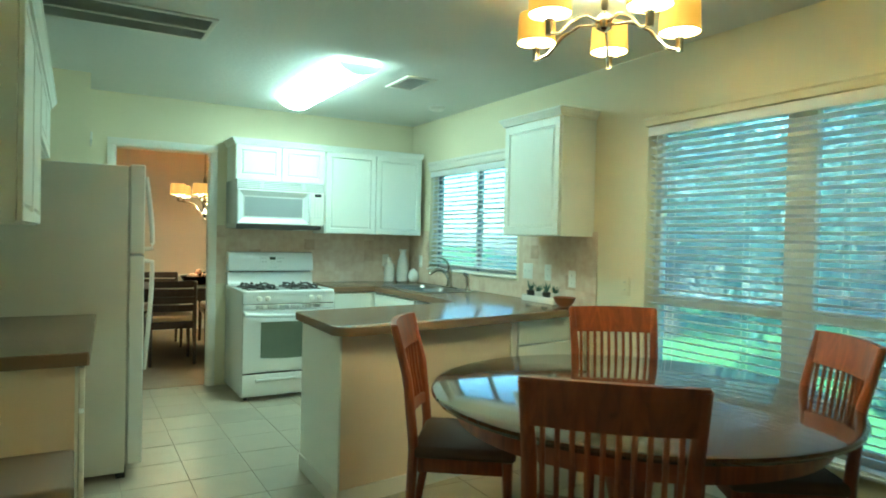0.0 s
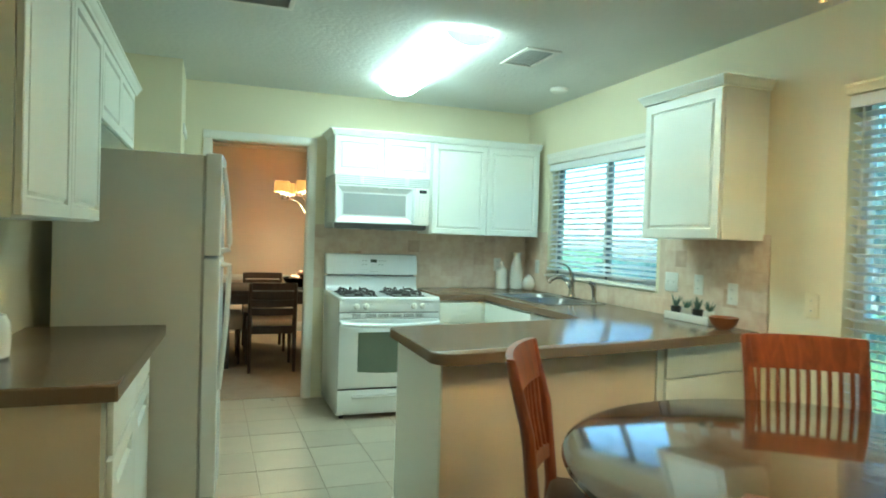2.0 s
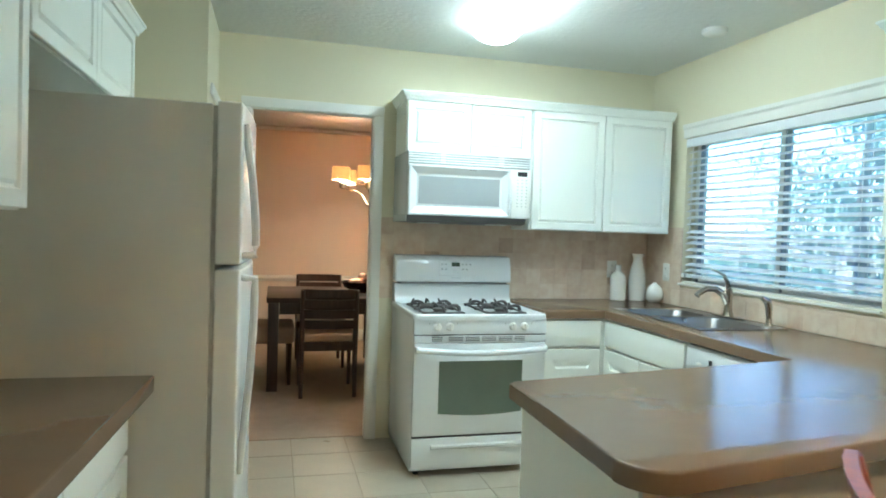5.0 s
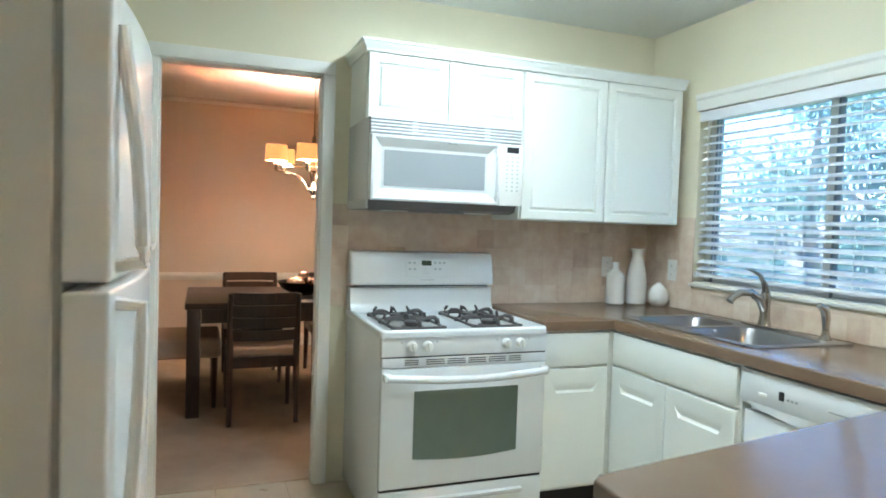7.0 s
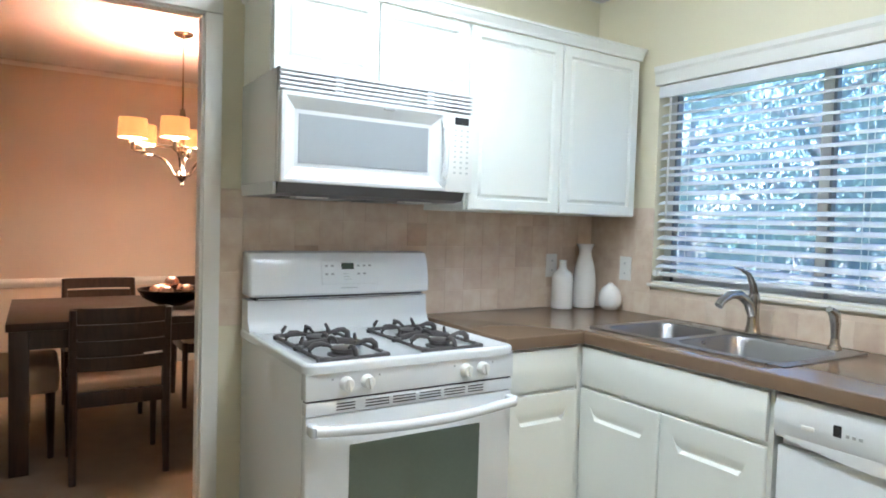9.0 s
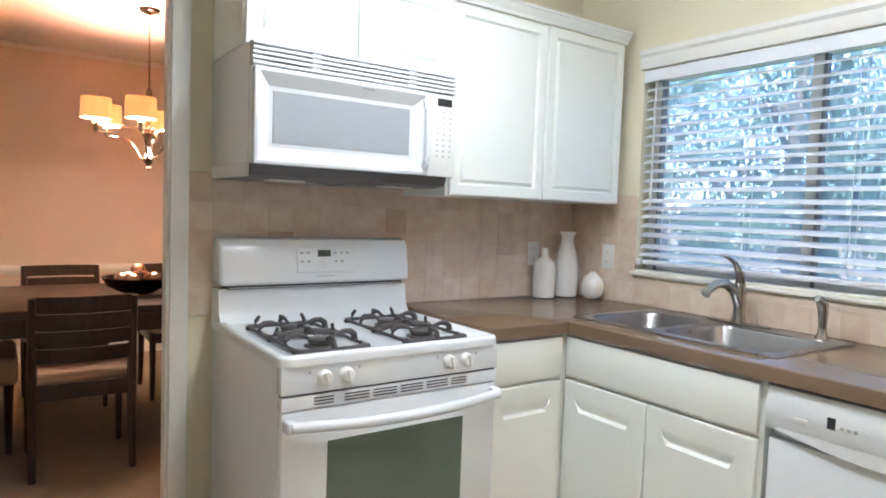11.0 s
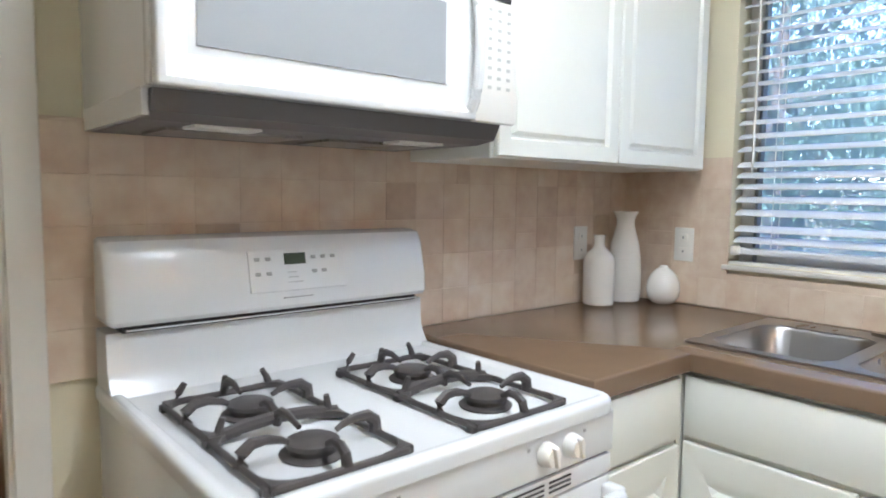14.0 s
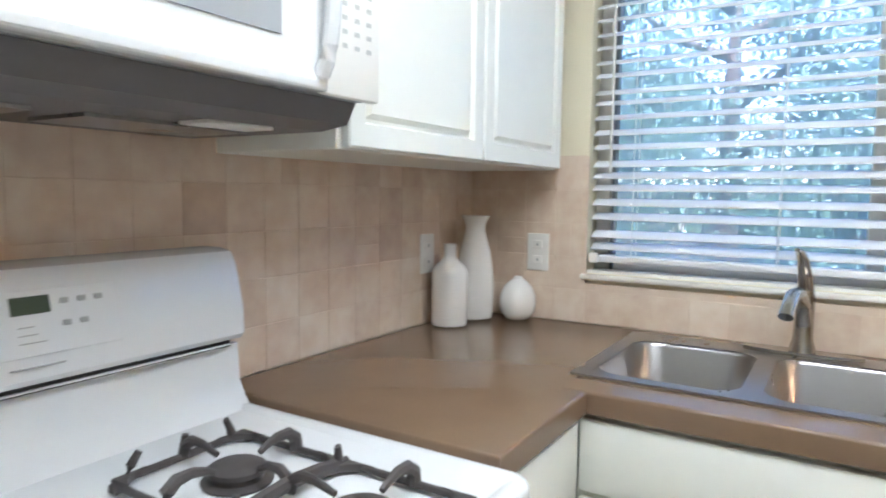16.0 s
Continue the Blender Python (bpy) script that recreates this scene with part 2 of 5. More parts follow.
def tube(bm, pts, r, seg=10, flat=1.0, caps=True):
    """A swept tube; r is a number or one for each point; flat squeezes it along z."""
    pts = [Vector(p) for p in pts]
    rs = r if isinstance(r, (list, tuple)) else [r] * len(pts)
    rings = []
    for i, p in enumerate(pts):
        d = (pts[min(i + 1, len(pts) - 1)] - pts[max(i - 1, 0)]).normalized()
        up = Vector((0, 0, 1)) if abs(d.z) < 0.95 else Vector((1, 0, 0))
        s = d.cross(up).normalized()
        u = s.cross(d).normalized()
        rings.append([bm.verts.new(p + rs[i] * (math.cos(2 * math.pi * k / seg) * s + flat * math.sin(2 * math.pi * k / seg) * u)) for k in range(seg)])
    for a, b in zip(rings, rings[1:]):
        for k in range(seg):
            bm.faces.new((a[k], a[(k + 1) % seg], b[(k + 1) % seg], b[k]))
    if caps:
        bm.faces.new(rings[0][::-1])
        bm.faces.new(rings[-1])
    return bm


def prism(bm, outline, axis, a, b):
    """An outline of (u, v) pulled from a to b along x (u=y, v=z), y (u=x, v=z) or z (u=x, v=y)."""
    def at(u, v, w):
        return {"x": (w, u, v), "y": (u, w, v), "z": (u, v, w)}[axis]
    lo = [bm.verts.new(at(u, v, a)) for u, v in outline]
    hi = [bm.verts.new(at(u, v, b)) for u, v in outline]
    n = len(outline)
    for k in range(n):
        bm.faces.new((lo[k], lo[(k + 1) % n], hi[(k + 1) % n], hi[k]))
    bm.faces.new(lo[::-1])
    bm.faces.new(hi)
    bmesh.ops.recalc_face_normals(bm, faces=bm.faces[:])
    return bm


def mesh_of(name, bm, material, smooth=35):
    bmesh.ops.recalc_face_normals(bm, faces=bm.faces[:])
    me = bpy.data.meshes.new(name)
    for f in bm.faces:
        f.smooth = smooth > 0
    for e in bm.edges:
        if len(e.link_faces) == 2 and e.calc_face_angle(0) > radians(smooth or 1):
            e.smooth = False
    bm.to_mesh(me)
    bm.free()
    if material:
        me.materials.append(material)
    return me


def part(name, bm, material, parent, label="", smooth=35):
    ob = new(name, mesh_of(name, bm, material, smooth))
    ob.parent = parent
    if parent.type == "EMPTY":
        ob.matrix_parent_inverse = parent.matrix_basis.inverted()
    if label:
        ob["label"] = label
    return ob


def solid(name, bm, material, label, category, group="", kind="", smooth=35):
    return tagged(new(name, mesh_of(name, bm, material, smooth)), label, category, group, kind)


def thing(name, label, category, at=(0, 0, 0), group="", kind=""):
    ob = new(name)
    ob.empty_display_size = 0.1
    ob.matrix_basis = Matrix.Translation(at)
    return tagged(ob, label, category, group, kind)


def moved(bm, m):
    bmesh.ops.transform(bm, matrix=m, verts=bm.verts[:])
    return bm


def raised_door(w, h, t=0.019, rail=0.055):
    """A raised-panel front: lies in the xz plane from the origin, its face towards -y."""
    bm = B(0, w, -t, 0, 0, h, bev=0.003, seg=1)
    bm.normal_update()
    f = max((f for f in bm.faces if f.normal.y < -0.9), key=lambda q: q.calc_area())
    rail = min(rail, w * 0.24, h * 0.24)
    bmesh.ops.inset_region(bm, faces=[f], thickness=rail)
    bmesh.ops.inset_region(bm, faces=[f], thickness=0.008, depth=-0.012)
    bmesh.ops.inset_region(bm, faces=[f], thickness=0.008)
    bmesh.ops.inset_region(bm, faces=[f], thickness=0.013, depth=0.0105)
    return bm


def slab(w, h, t=0.019):
    return B(0, w, -t, 0, 0, h, bev=0.004, seg=2)


def finger_front(w, h, t=0.019):
    """A base-cabinet door with a scooped finger pull near its top."""
    bm = B(0, w, -t, 0, 0, h, bev=0.004, seg=2)
    bm.normal_update()
    f = max((f for f in bm.faces if f.normal.y < -0.9), key=lambda q: q.calc_area())
    bmesh.ops.inset_region(bm, faces=[f], thickness=0.001)
    out = [v.co.copy() for v in f.verts]
    vs = list(f.verts)
    bmesh.ops.delete(bm, geom=[f], context="FACES_ONLY")
    x0, x1, z0, z1 = w * 0.14, w * 0.86, h - 0.112, h - 0.062

    def corner(c, inset, low, high, depth):
        """One corner of the scoop, narrower at its foot."""
        top = c.z > h / 2
        d = inset if top else inset + w * 0.07
        return bm.verts.new((x0 + d if c.x < w / 2 else x1 - d, -t + depth, high if top else low))

    hole = [corner(c, 0.0, z0, z1, 0.0) for c in out]
    deep = [corner(c, 0.008, z0 + 0.009, z0 + 0.019, 0.014) for c in out]
    for k in range(4):
        n = (k + 1) % 4
        bm.faces.new((vs[k], vs[n], hole[n], hole[k]))
        bm.faces.new((hole[k], hole[n], deep[n], deep[k]))
    bm.faces.new(deep)
    return bm


FACE_SOUTH = Matrix.Identity(4)
FACE_WEST = Matrix.Rotation(radians(-90), 4, "Z")   # faces -x, runs along -y
FACE_EAST = Matrix.Rotation(radians(90), 4, "Z")    # faces +x, runs along +y


def front_at(bm, x, y, z, turn=FACE_SOUTH):
    return moved(bm, Matrix.Translation((x, y, z)) @ turn)


# ---- large structure ----
def structure(name, bm, material, label, category, smooth=0):
    return solid(name, bm, material, label, category, kind="structure", smooth=smooth)


T = 0.14
TN = 0.05
K0, K1, KZ0, KZ1 = 3.82, 5.235, 1.045, 1.965        # sink window opening (y, z)
G0, G1, GZ0, GZ1 = 0.745, 2.53, 0.36, 2.02         # breakfast window opening
DX0, DX1, DZ = 0.385, 1.128, 2.03                  # doorway to the dining room

floor = structure("floor", B(LX - T, WX + T, BACK - T, WY + 0.06, -0.12, -0.006), M_GROUT, "beige square ceramic tiles in pale grout", "floor")
structure("dining_floor", B(-2.6, 3.06, WY + 0.06, FARY + T, -0.12, 0.006), M_CARPET, "beige cut pile carpet of the dining room", "floor")
structure("ceiling", B(LX - T, WX + T, BACK - T, WY, CEIL, CEIL + 0.2), M_CEIL, "white ceiling with knockdown plaster texture", "ceiling")
structure("dining_ceiling", B(-2.6, 3.06, WY + TN, FARY + T, CEIL, CEIL + 0.2), M_CEIL, "white plaster ceiling of the dining room", "ceiling")

bm = bmesh.new()
for y0, y1, z0, z1 in ((BACK, G0, 0, CEIL), (G0, G1, 0, GZ0), (G0, G1, GZ1, CEIL), (G1, K0, 0, CEIL), (K0, K1, 0, KZ0), (K0, K1, KZ1, CEIL), (K1, WY, 0, CEIL)):
    bx(bm, WX, WX + T, y0, y1, z0, z1)
wall_east = structure("wall_east", bm, M_WALL, "cream painted wall with two window openings", "wall")
bm = bmesh.new()
for x0, x1, z0, z1 in ((LX - T, DX0, 0, CEIL), (DX0, DX1, DZ, CEIL), (DX1, WX + T, 0, CEIL)):
    bx(bm, x0, x1, WY, WY + TN, z0, z1)
wall_north = structure("wall_north", bm, M_WALL, "cream painted kitchen wall with a doorway", "wall")
structure("wall_west", B(LX - T, LX, BACK, WY, 0, CEIL), M_WALL, "cream painted side wall", "wall")
structure("wall_south", B(LX - T, WX + T, BACK - T, BACK, 0, CEIL), M_WALL, "cream painted rear wall", "wall")
structure("pantry_wall", B(LX + 0.002, 0.20, 5.03, WY - 0.002, 0, CEIL - 0.002), M_WALL, "cream painted wall block beside the doorway", "wall")
structure("dining_wall_north", B(-2.6, 3.06, FARY, FARY + T, 0, CEIL), M_DWALL, "warm beige painted dining room wall", "wall")
structure("dining_wall_west", B(-2.6 - T, -2.6, WY + TN, FARY + T, 0, CEIL), M_DWALL, "warm beige painted dining room wall", "wall")
structure("dining_wall_east", B(3.06, 3.06 + T, WY + TN, FARY + T, 0, CEIL), M_DWALL, "warm beige painted dining room wall", "wall")
bm = bmesh.new()
for x0, x1, z0, z1 in ((-2.6, DX0, 0, CEIL), (DX0, DX1, DZ, CEIL), (DX1, 3.06, 0, CEIL)):
    bx(bm, x0, x1, WY + TN + 0.002, WY + TN + 0.014, z0, z1)
structure("dining_wall_south", bm, M_DWALL, "warm beige painted dining room wall", "wall")
# unseen slab, added so that no sun leaks into the rooms
structure("roof", B(-3.2, 3.55, BACK - 0.6, FARY + 0.8, CEIL + 0.21, CEIL + 0.45), M_ROOF, "unseen flat slab added to keep the sun out", "roof")

# mouldings of the dining room
for nm, z0, z1, d in (("chair_rail", 0.69, 0.76, 0.03), ("baseboard", 0.0, 0.13, 0.018), ("crown_trim", 2.405, 2.448, 0.03)):
    bm = bmesh.new()
    prism(bm, [(FARY, z0), (FARY - d * 0.45, z0), (FARY - d, z0 + (z1 - z0) * 0.45), (FARY - d, z0 + (z1 - z0) * 0.7), (FARY - d * 0.6, z1), (FARY, z1)], "x", -2.6, 3.06)
    structure(nm, bm, M_TRIM, "white painted wooden moulding on the dining wall", "trim")

# doorway casing
door_case = thing("door_casing", "white painted wooden casing round the open doorway", "door casing", (0.72, WY, 0), kind="structure")
for nm, x0, x1, z0, z1 in (("jamb", DX0 - 0.055, DX0 + 0.006, 0, DZ - 0.006), ("jamb", DX1 - 0.006, DX1 + 0.055, 0, DZ - 0.006), ("head", DX0 - 0.055, DX1 + 0.055, DZ - 0.006, DZ + 0.055)):
    bm = B(x0, x1, WY - 0.016, WY - 0.001, z0, z1, bev=0.004)
    part(nm, bm, M_TRIM, door_case)
for nm, x0, x1, z0, z1 in (("lining", DX0 + 0.001, DX0 + 0.014, 0, DZ - 0.015), ("lining", DX1 - 0.014, DX1 - 0.001, 0, DZ - 0.015), ("lining", DX0 + 0.001, DX1 - 0.001, DZ - 0.014, DZ - 0.001)):
    part(nm, B(x0, x1, WY + 0.001, WY + TN + 0.016, z0, z1, bev=0.002), M_TRIM, door_case)
bm = B(LX + 0.001, 0.20, 5.014, 5.028, 0, 0.09, bev=0.004)
bx(bm, 0.203, 0.216, 5.014, WY - 0.02, 0, 0.09, bev=0.004)
structure("baseboard", bm, M_TRIM, "white painted baseboard on the wall block", "baseboard")
bm = B(WX - 0.014, WX - 0.001, BACK, 2.60, 0, 0.09, bev=0.004)
structure("baseboard", bm, M_TRIM, "white painted baseboard under the window", "baseboard")
# narrow closet casing on the wall block, next to the doorway
structure("trim", B(0.203, 0.217, 5.16, 5.60, 1.99, 2.05, bev=0.003), M_TRIM, "white painted closet door head casing", "trim")


# ---- windows with blinds ----
def window(name, y0, y1, z0, z1, mullions, rails, label, dark=()):
    w = thing(name, label, "window", (WX + 0.07, (y0 + y1) / 2, z0), kind="structure")
    fr = 0.045
    xa, xb = WX + 0.075, WX + 0.125
    part("window_frame", B(xa, xb, y0 + 0.001, y0 + fr, z0 + 0.001, z1 - 0.001, bev=0.004), M_TRIM, w)
    part("window_frame", B(xa, xb, y1 - fr, y1 - 0.001, z0 + 0.001, z1 - 0.001, bev=0.004), M_TRIM, w)
    part("window_frame", B(xa, xb, y0 + fr, y1 - fr, z0 + 0.001, z0 + fr, bev=0.004), M_TRIM, w)
    part("window_frame", B(xa, xb, y0 + fr, y1 - fr, z1 - fr, z1 - 0.001, bev=0.004), M_TRIM, w)
    ys = [y0 + fr]
    for c, half in mullions:
        part("mullion", B(xa, xb, c - half, c + half, z0 + fr, z1 - fr, bev=0.004), M_TRIM, w)
        ys += [c - half, c + half]
    ys.append(y1 - fr)
    for a, b in zip(ys[::2], ys[1::2]):
        zs = [z0 + fr]
        for r in rails:
            part("rail", B(xa, xb, a, b, r - 0.028, r + 0.028, bev=0.004), M_TRIM, w)
            zs += [r - 0.028, r + 0.028]
        zs.append(z1 - fr)
        for c, d in zip(zs[::2], zs[1::2]):
            p = part("pane", B(WX + 0.098, WX + 0.102, a, b, c, d), M_GLASS, w, "glass pane tinted for bluer daylight")
            p.visible_shadow = False
            # added sheet behind each pane, hazes what lies outdoors
            part("haze_screen", B(WX + 0.127, WX + 0.1285, a - 0.01, b + 0.01, c - 0.01, d + 0.01), M_SCREEN, w, "pale blue screen added to haze the view outdoors")
    # narrow strips put the backlit sash's shade in as colour
    for y, half in dark:
        part("sash_shade", B(WX + 0.064, WX + 0.096, y - half, y + half, z0 + 0.004, z1 - 0.004, bev=0.002, seg=1), M_SASHSHADE, w, "grey strip for the shade of a backlit sash")
    return w


def casing(y0, y1, z0, z1, side, head, label, sill=True, far=True, near=True, paint=M_TRIM):
    c = thing("window_casing", label, "window casing", (WX, (y0 + y1) / 2, z0), kind="structure")
    if near:
        part("side_casing", B(WX - 0.014, WX - 0.001, y0 - side, y0, z0 - 0.01, z1, bev=0.003), M_TRIM, c)
    if far:
        part("side_casing", B(WX - 0.014, WX - 0.001, y1, y1 + side, z0 - 0.01, z1, bev=0.003), M_TRIM, c)
    bm = bmesh.new()
    prism(bm, [(WX - 0.001, z1), (WX - 0.016, z1), (WX - 0.02, z1 + 0.012), (WX - 0.02, z1 + head * 0.6), (WX - 0.03, z1 + head * 0.75), (WX - 0.03, z1 + head), (WX - 0.001, z1 + head)], "y", y0 - side, y1 + side)
    part("head_casing", bm, paint, c)
    if sill:
        part("window_sill", B(WX - 0.024, WX - 0.001, y0 - side, y1 + side, z0 - 0.018, z0 - 0.002, bev=0.005), M_TRIM, c)
        part("window_sill", B(WX + 0.001, WX + 0.074, y0 + 0.001, y1 - 0.001, z0 + 0.0, z0 + 0.008), M_TRIM, c)
    return c


def blind(y0, y1, z0, z1, x, tilt, pitch, label):
    w = thing("window_blind", label, "window blind", (x, (y0 + y1) / 2, z1))
    part("headrail", B(x - 0.028, x + 0.028, y0, y1, z1 - 0.045, z1, bev=0.004), M_SLAT, w)
    bm = bmesh.new()
    prism(bm, [(x - 0.032, z1 - 0.055), (x - 0.040, z1 - 0.055), (x - 0.044, z1 - 0.03), (x - 0.040, z1 - 0.002), (x - 0.032, z1 - 0.002)], "y", y0, y1)
    part("valance", bm, M_SLAT, w)
    n = int((z1 - 0.06 - z0 - 0.05) / pitch)
    me = None
    for k in range(n):
        z = z1 - 0.085 - k * pitch
        if me is None:
            bm = bmesh.new()
            top = [(-0.025 + 0.05 * i / 6, 0.0035 * (1 - (i / 3 - 1) ** 2)) for i in range(7)]
            out = top + [(u, v - 0.0028) for u, v in reversed(top)]
            prism(bm, out, "y", y0 + 0.004, y1 - 0.004)
            moved(bm, Matrix.Rotation(radians(tilt), 4, "Y"))
            me = mesh_of("slat", bm, M_SLAT)
        s = new("slat", me)
        s.parent = w
        s.matrix_parent_inverse = w.matrix_basis.inverted()
        s.matrix_basis = Matrix.Translation((x, 0, z)) @ Matrix.Rotation(radians(random.uniform(-1.6, 1.6)), 4, "Y") @ Matrix.Rotation(radians(random.uniform(-0.08, 0.08)), 4, "X")
        zl = z
    part("bottom_rail", B(x - 0.026, x + 0.026, y0 + 0.003, y1 - 0.003, zl - 0.05, zl - 0.03, bev=0.005), M_SLAT, w)
    for f in (0.09, 0.36, 0.64, 0.91) if y1 - y0 > 1.0 else (0.14, 0.86):
        y = y0 + (y1 - y0) * f
        for dx in (-0.026, 0.026):
            part("ladder_cord", tube(bmesh.new(), [(x + dx, y, z1 - 0.05), (x + dx, y, zl - 0.03)], 0.0012, 5), M_SLAT, w)
    part("hold_down_bracket", B(x - 0.046, x - 0.020, y1 - 0.03, y1 - 0.004, zl - 0.052, zl - 0.022, bev=0.005), M_PLASTIC, w)
    part("tilt_wand", tube(bmesh.new(), [(x - 0.034, y1 - 0.06, z1 - 0.05), (x - 0.036, y1 - 0.06, z1 - 0.62)], 0.004, 8), M_PLASTIC, w)
    return w


window("window_1", K0, K1, KZ0, KZ1, [((K0 + K1) / 2 - 0.02, 0.02)], [], "white framed double sliding window over the sink", [((K0 + K1) / 2 - 0.052, 0.006), (K1 - 0.056, 0.005), (K0 + 0.052, 0.005)])
casing(K0, K1, KZ0, KZ1, 0.012, 0.085, "white painted head casing and sill of the sink window", near=False, far=False)
blind(K0 + 0.006, K1 - 0.006, KZ0 + 0.012, KZ1 - 0.004, WX + 0.034, -22, 0.0415, "white slatted blind, open, in the sink window")
window("window_2", G0, G1, GZ0, GZ1, [((G0 + G1) / 2, 0.075)], [1.0], "large white framed double-hung pair of breakfast windows")
casing(G0, G1, GZ0, GZ1, 0.012, 0.06, "cream painted head casing of the breakfast windows", far=False, near=False, paint=M_WALL)
blind(G0 + 0.006, G1 - 0.006, GZ0 + 0.012, GZ1 - 0.004, WX + 0.034, 17, 0.0415, "wide white slatted blind, open, in the breakfast windows")

# ---- outdoors ----
structure("ground", B(-60, 140, -120, 130, -0.42, -0.30), M_LAWN, "mown green lawn reaching the distance", "ground")


def leaf_cloud(bm, rng, n, centre, rad, size):
    for _ in range(n):
        d = Vector((rng.gauss(0, 1), rng.gauss(0, 1), rng.gauss(0, 1))).normalized() * rng.uniform(0.35, 1.0)
        c = Vector(centre) + Vector((d.x * rad[0], d.y * rad[1], d.z * rad[2]))
        q = Euler((rng.uniform(0, 6.3), rng.uniform(0, 6.3), rng.uniform(0, 6.3))).to_matrix()
        s = size * rng.uniform(0.6, 1.4)
        vs = [bm.verts.new(c + q @ Vector(p)) for p in ((-s, 0, 0), (0, -s * 0.5, s * 0.12), (s, 0, 0), (0, s * 0.5, s * 0.12))]
        bm.faces.new(vs)


def make_tree(seed, height, spread):
    rng = random.Random(seed)
    t = thing("tree", "leafy green garden tree on the lawn", "tree", group="garden trees")
    bm = bmesh.new()
    tube(bm, [(0, 0, -0.4), (0.05, 0.02, height * 0.2), (-0.04, 0.06, height * 0.45), (0.03, 0, height * 0.85)], [0.17, 0.13, 0.10, 0.03], 10)
    tips = []
    for k in range(9):
        a = k * 2.4 + rng.uniform(-0.3, 0.3)
        z = height * (0.22 + 0.06 * k)
        r = spread * rng.uniform(0.55, 0.95)
        tip = Vector((math.cos(a) * r, math.sin(a) * r, z + height * rng.uniform(0.06, 0.2)))
        tube(bm, [(0, 0, z), tuple(tip * 0.5 + Vector((0, 0, z * 0.45))), tuple(tip)], [0.06, 0.04, 0.012], 7)
        tips.append(tip)
    part("trunk", bm, M_BARK, t)
    bm = bmesh.new()
    for tip in tips:
        for _ in range(4):
            c = tip * rng.uniform(0.6, 1.05) + Vector((rng.uniform(-0.5, 0.5), rng.uniform(-0.5, 0.5), rng.uniform(-0.5, 0.4)))
            leaf_cloud(bm, rng, 280, c, (0.62, 0.62, 0.48), 0.038)
    leaf_cloud(bm, rng, 1100, (0, 0, height * 0.9), (spread * 0.5, spread * 0.5, height * 0.12), 0.04)
    part("crown", bm, M_LEAF, t, "dense green leaves with gaps", 0)
    return t


tree_a = make_tree(5, 5.2, 2.0)
tree_b = make_tree(9, 4.4, 1.7)
tree_a.matrix_basis = Matrix.Translation((9.2, 7.6, -0.3))
tree_b.matrix_basis = Matrix.Translation((10.2, 10.4, -0.3))
for src, x, y, a, s in ((tree_b, 8.0, 3.6, 120, 1.0), (tree_a, 11.6, 1.0, 200, 1.15), (tree_b, 13.0, 6.2, 30, 1.5), (tree_b, 15.0, 3.4, 80, 1.5), (tree_a, 14.4, -1.5, 310, 1.2), (tree_b, 12.2, 8.6, 220, 1.3), (tree_b, 9.0, -2.2, 10, 1.1), (tree_a, 12.5, -6.0, 40, 1.2)):
    src2 = copy_thing(src, pose(x, y, -0.3, 0, 0, a))
    src2.scale = (s, s, s)


def make_shrub(seed):
    rng = random.Random(seed)
    t = thing("shrub", "low rounded green garden shrub", "shrub", group="garden shrubs")
    bm = bmesh.new()
    for k in range(5):
        a = k * 1.3
        tube(bm, [(0, 0, -0.05), (math.cos(a) * 0.2, math.sin(a) * 0.2, 0.3), (math.cos(a) * 0.35, math.sin(a) * 0.35, 0.6)], [0.02, 0.014, 0.006], 6)
    part("stems", bm, M_BARK, t)
    bm = bmesh.new()
    for _ in range(14):
        leaf_cloud(bm, rng, 70, (rng.uniform(-0.45, 0.45), rng.uniform(-0.45, 0.45), rng.uniform(0.25, 0.8)), (0.3, 0.3, 0.25), 0.05)
    part("foliage", bm, M_LEAF, t, "", 0)
    return t


shrub = make_shrub(3)
shrub.matrix_basis = Matrix.Translation((5.4, 5.4, -0.3))
for x, y, s in ((7.6, 1.9, 1.2), (7.2, 2.9, 1.0), (7.9, 0.2, 1.3), (8.0, 9.3, 1.5), (7.4, 8.2, 1.2), (8.2, 11.0, 1.6), (8.3, -1.6, 1.4)):
    src2 = copy_thing(shrub, pose(x, y, -0.3, 0, 0, x * 50))
    src2.scale = (s, s, s * 0.9)

fence = thing("fence", "weathered grey wooden board fence behind the garden", "fence", (16.5, 5, -0.3))
me = mesh_of("board", B(-0.011, 0.011, -0.07, 0.07, 0, 1.75, bev=0.004, seg=1), M_FENCE)
for k in range(220):
    b = new("board", me)
    b.parent = fence
    b.matrix_parent_inverse = fence.matrix_basis.inverted()
    b.matrix_basis = Matrix.Translation((16.5 + random.uniform(-0.008, 0.008), -9 + k * 0.15, -0.3 + random.uniform(-0.01, 0.015)))
for z in (0.1, 1.05):
    part("fence_rail", B(16.52, 16.56, -9, 24, z, z + 0.09), M_FENCE, fence)

# ---- kitchen worktops and cabinets ----
BX, BY = 2.434, 5.02     # faces of the base cabinets


def run_cabinet(name, x0, x1, y0, y1, z0, z1, label, group):
    return thing(name, label, "cabinet", ((x0 + x1) / 2, (y0 + y1) / 2, z0), group)


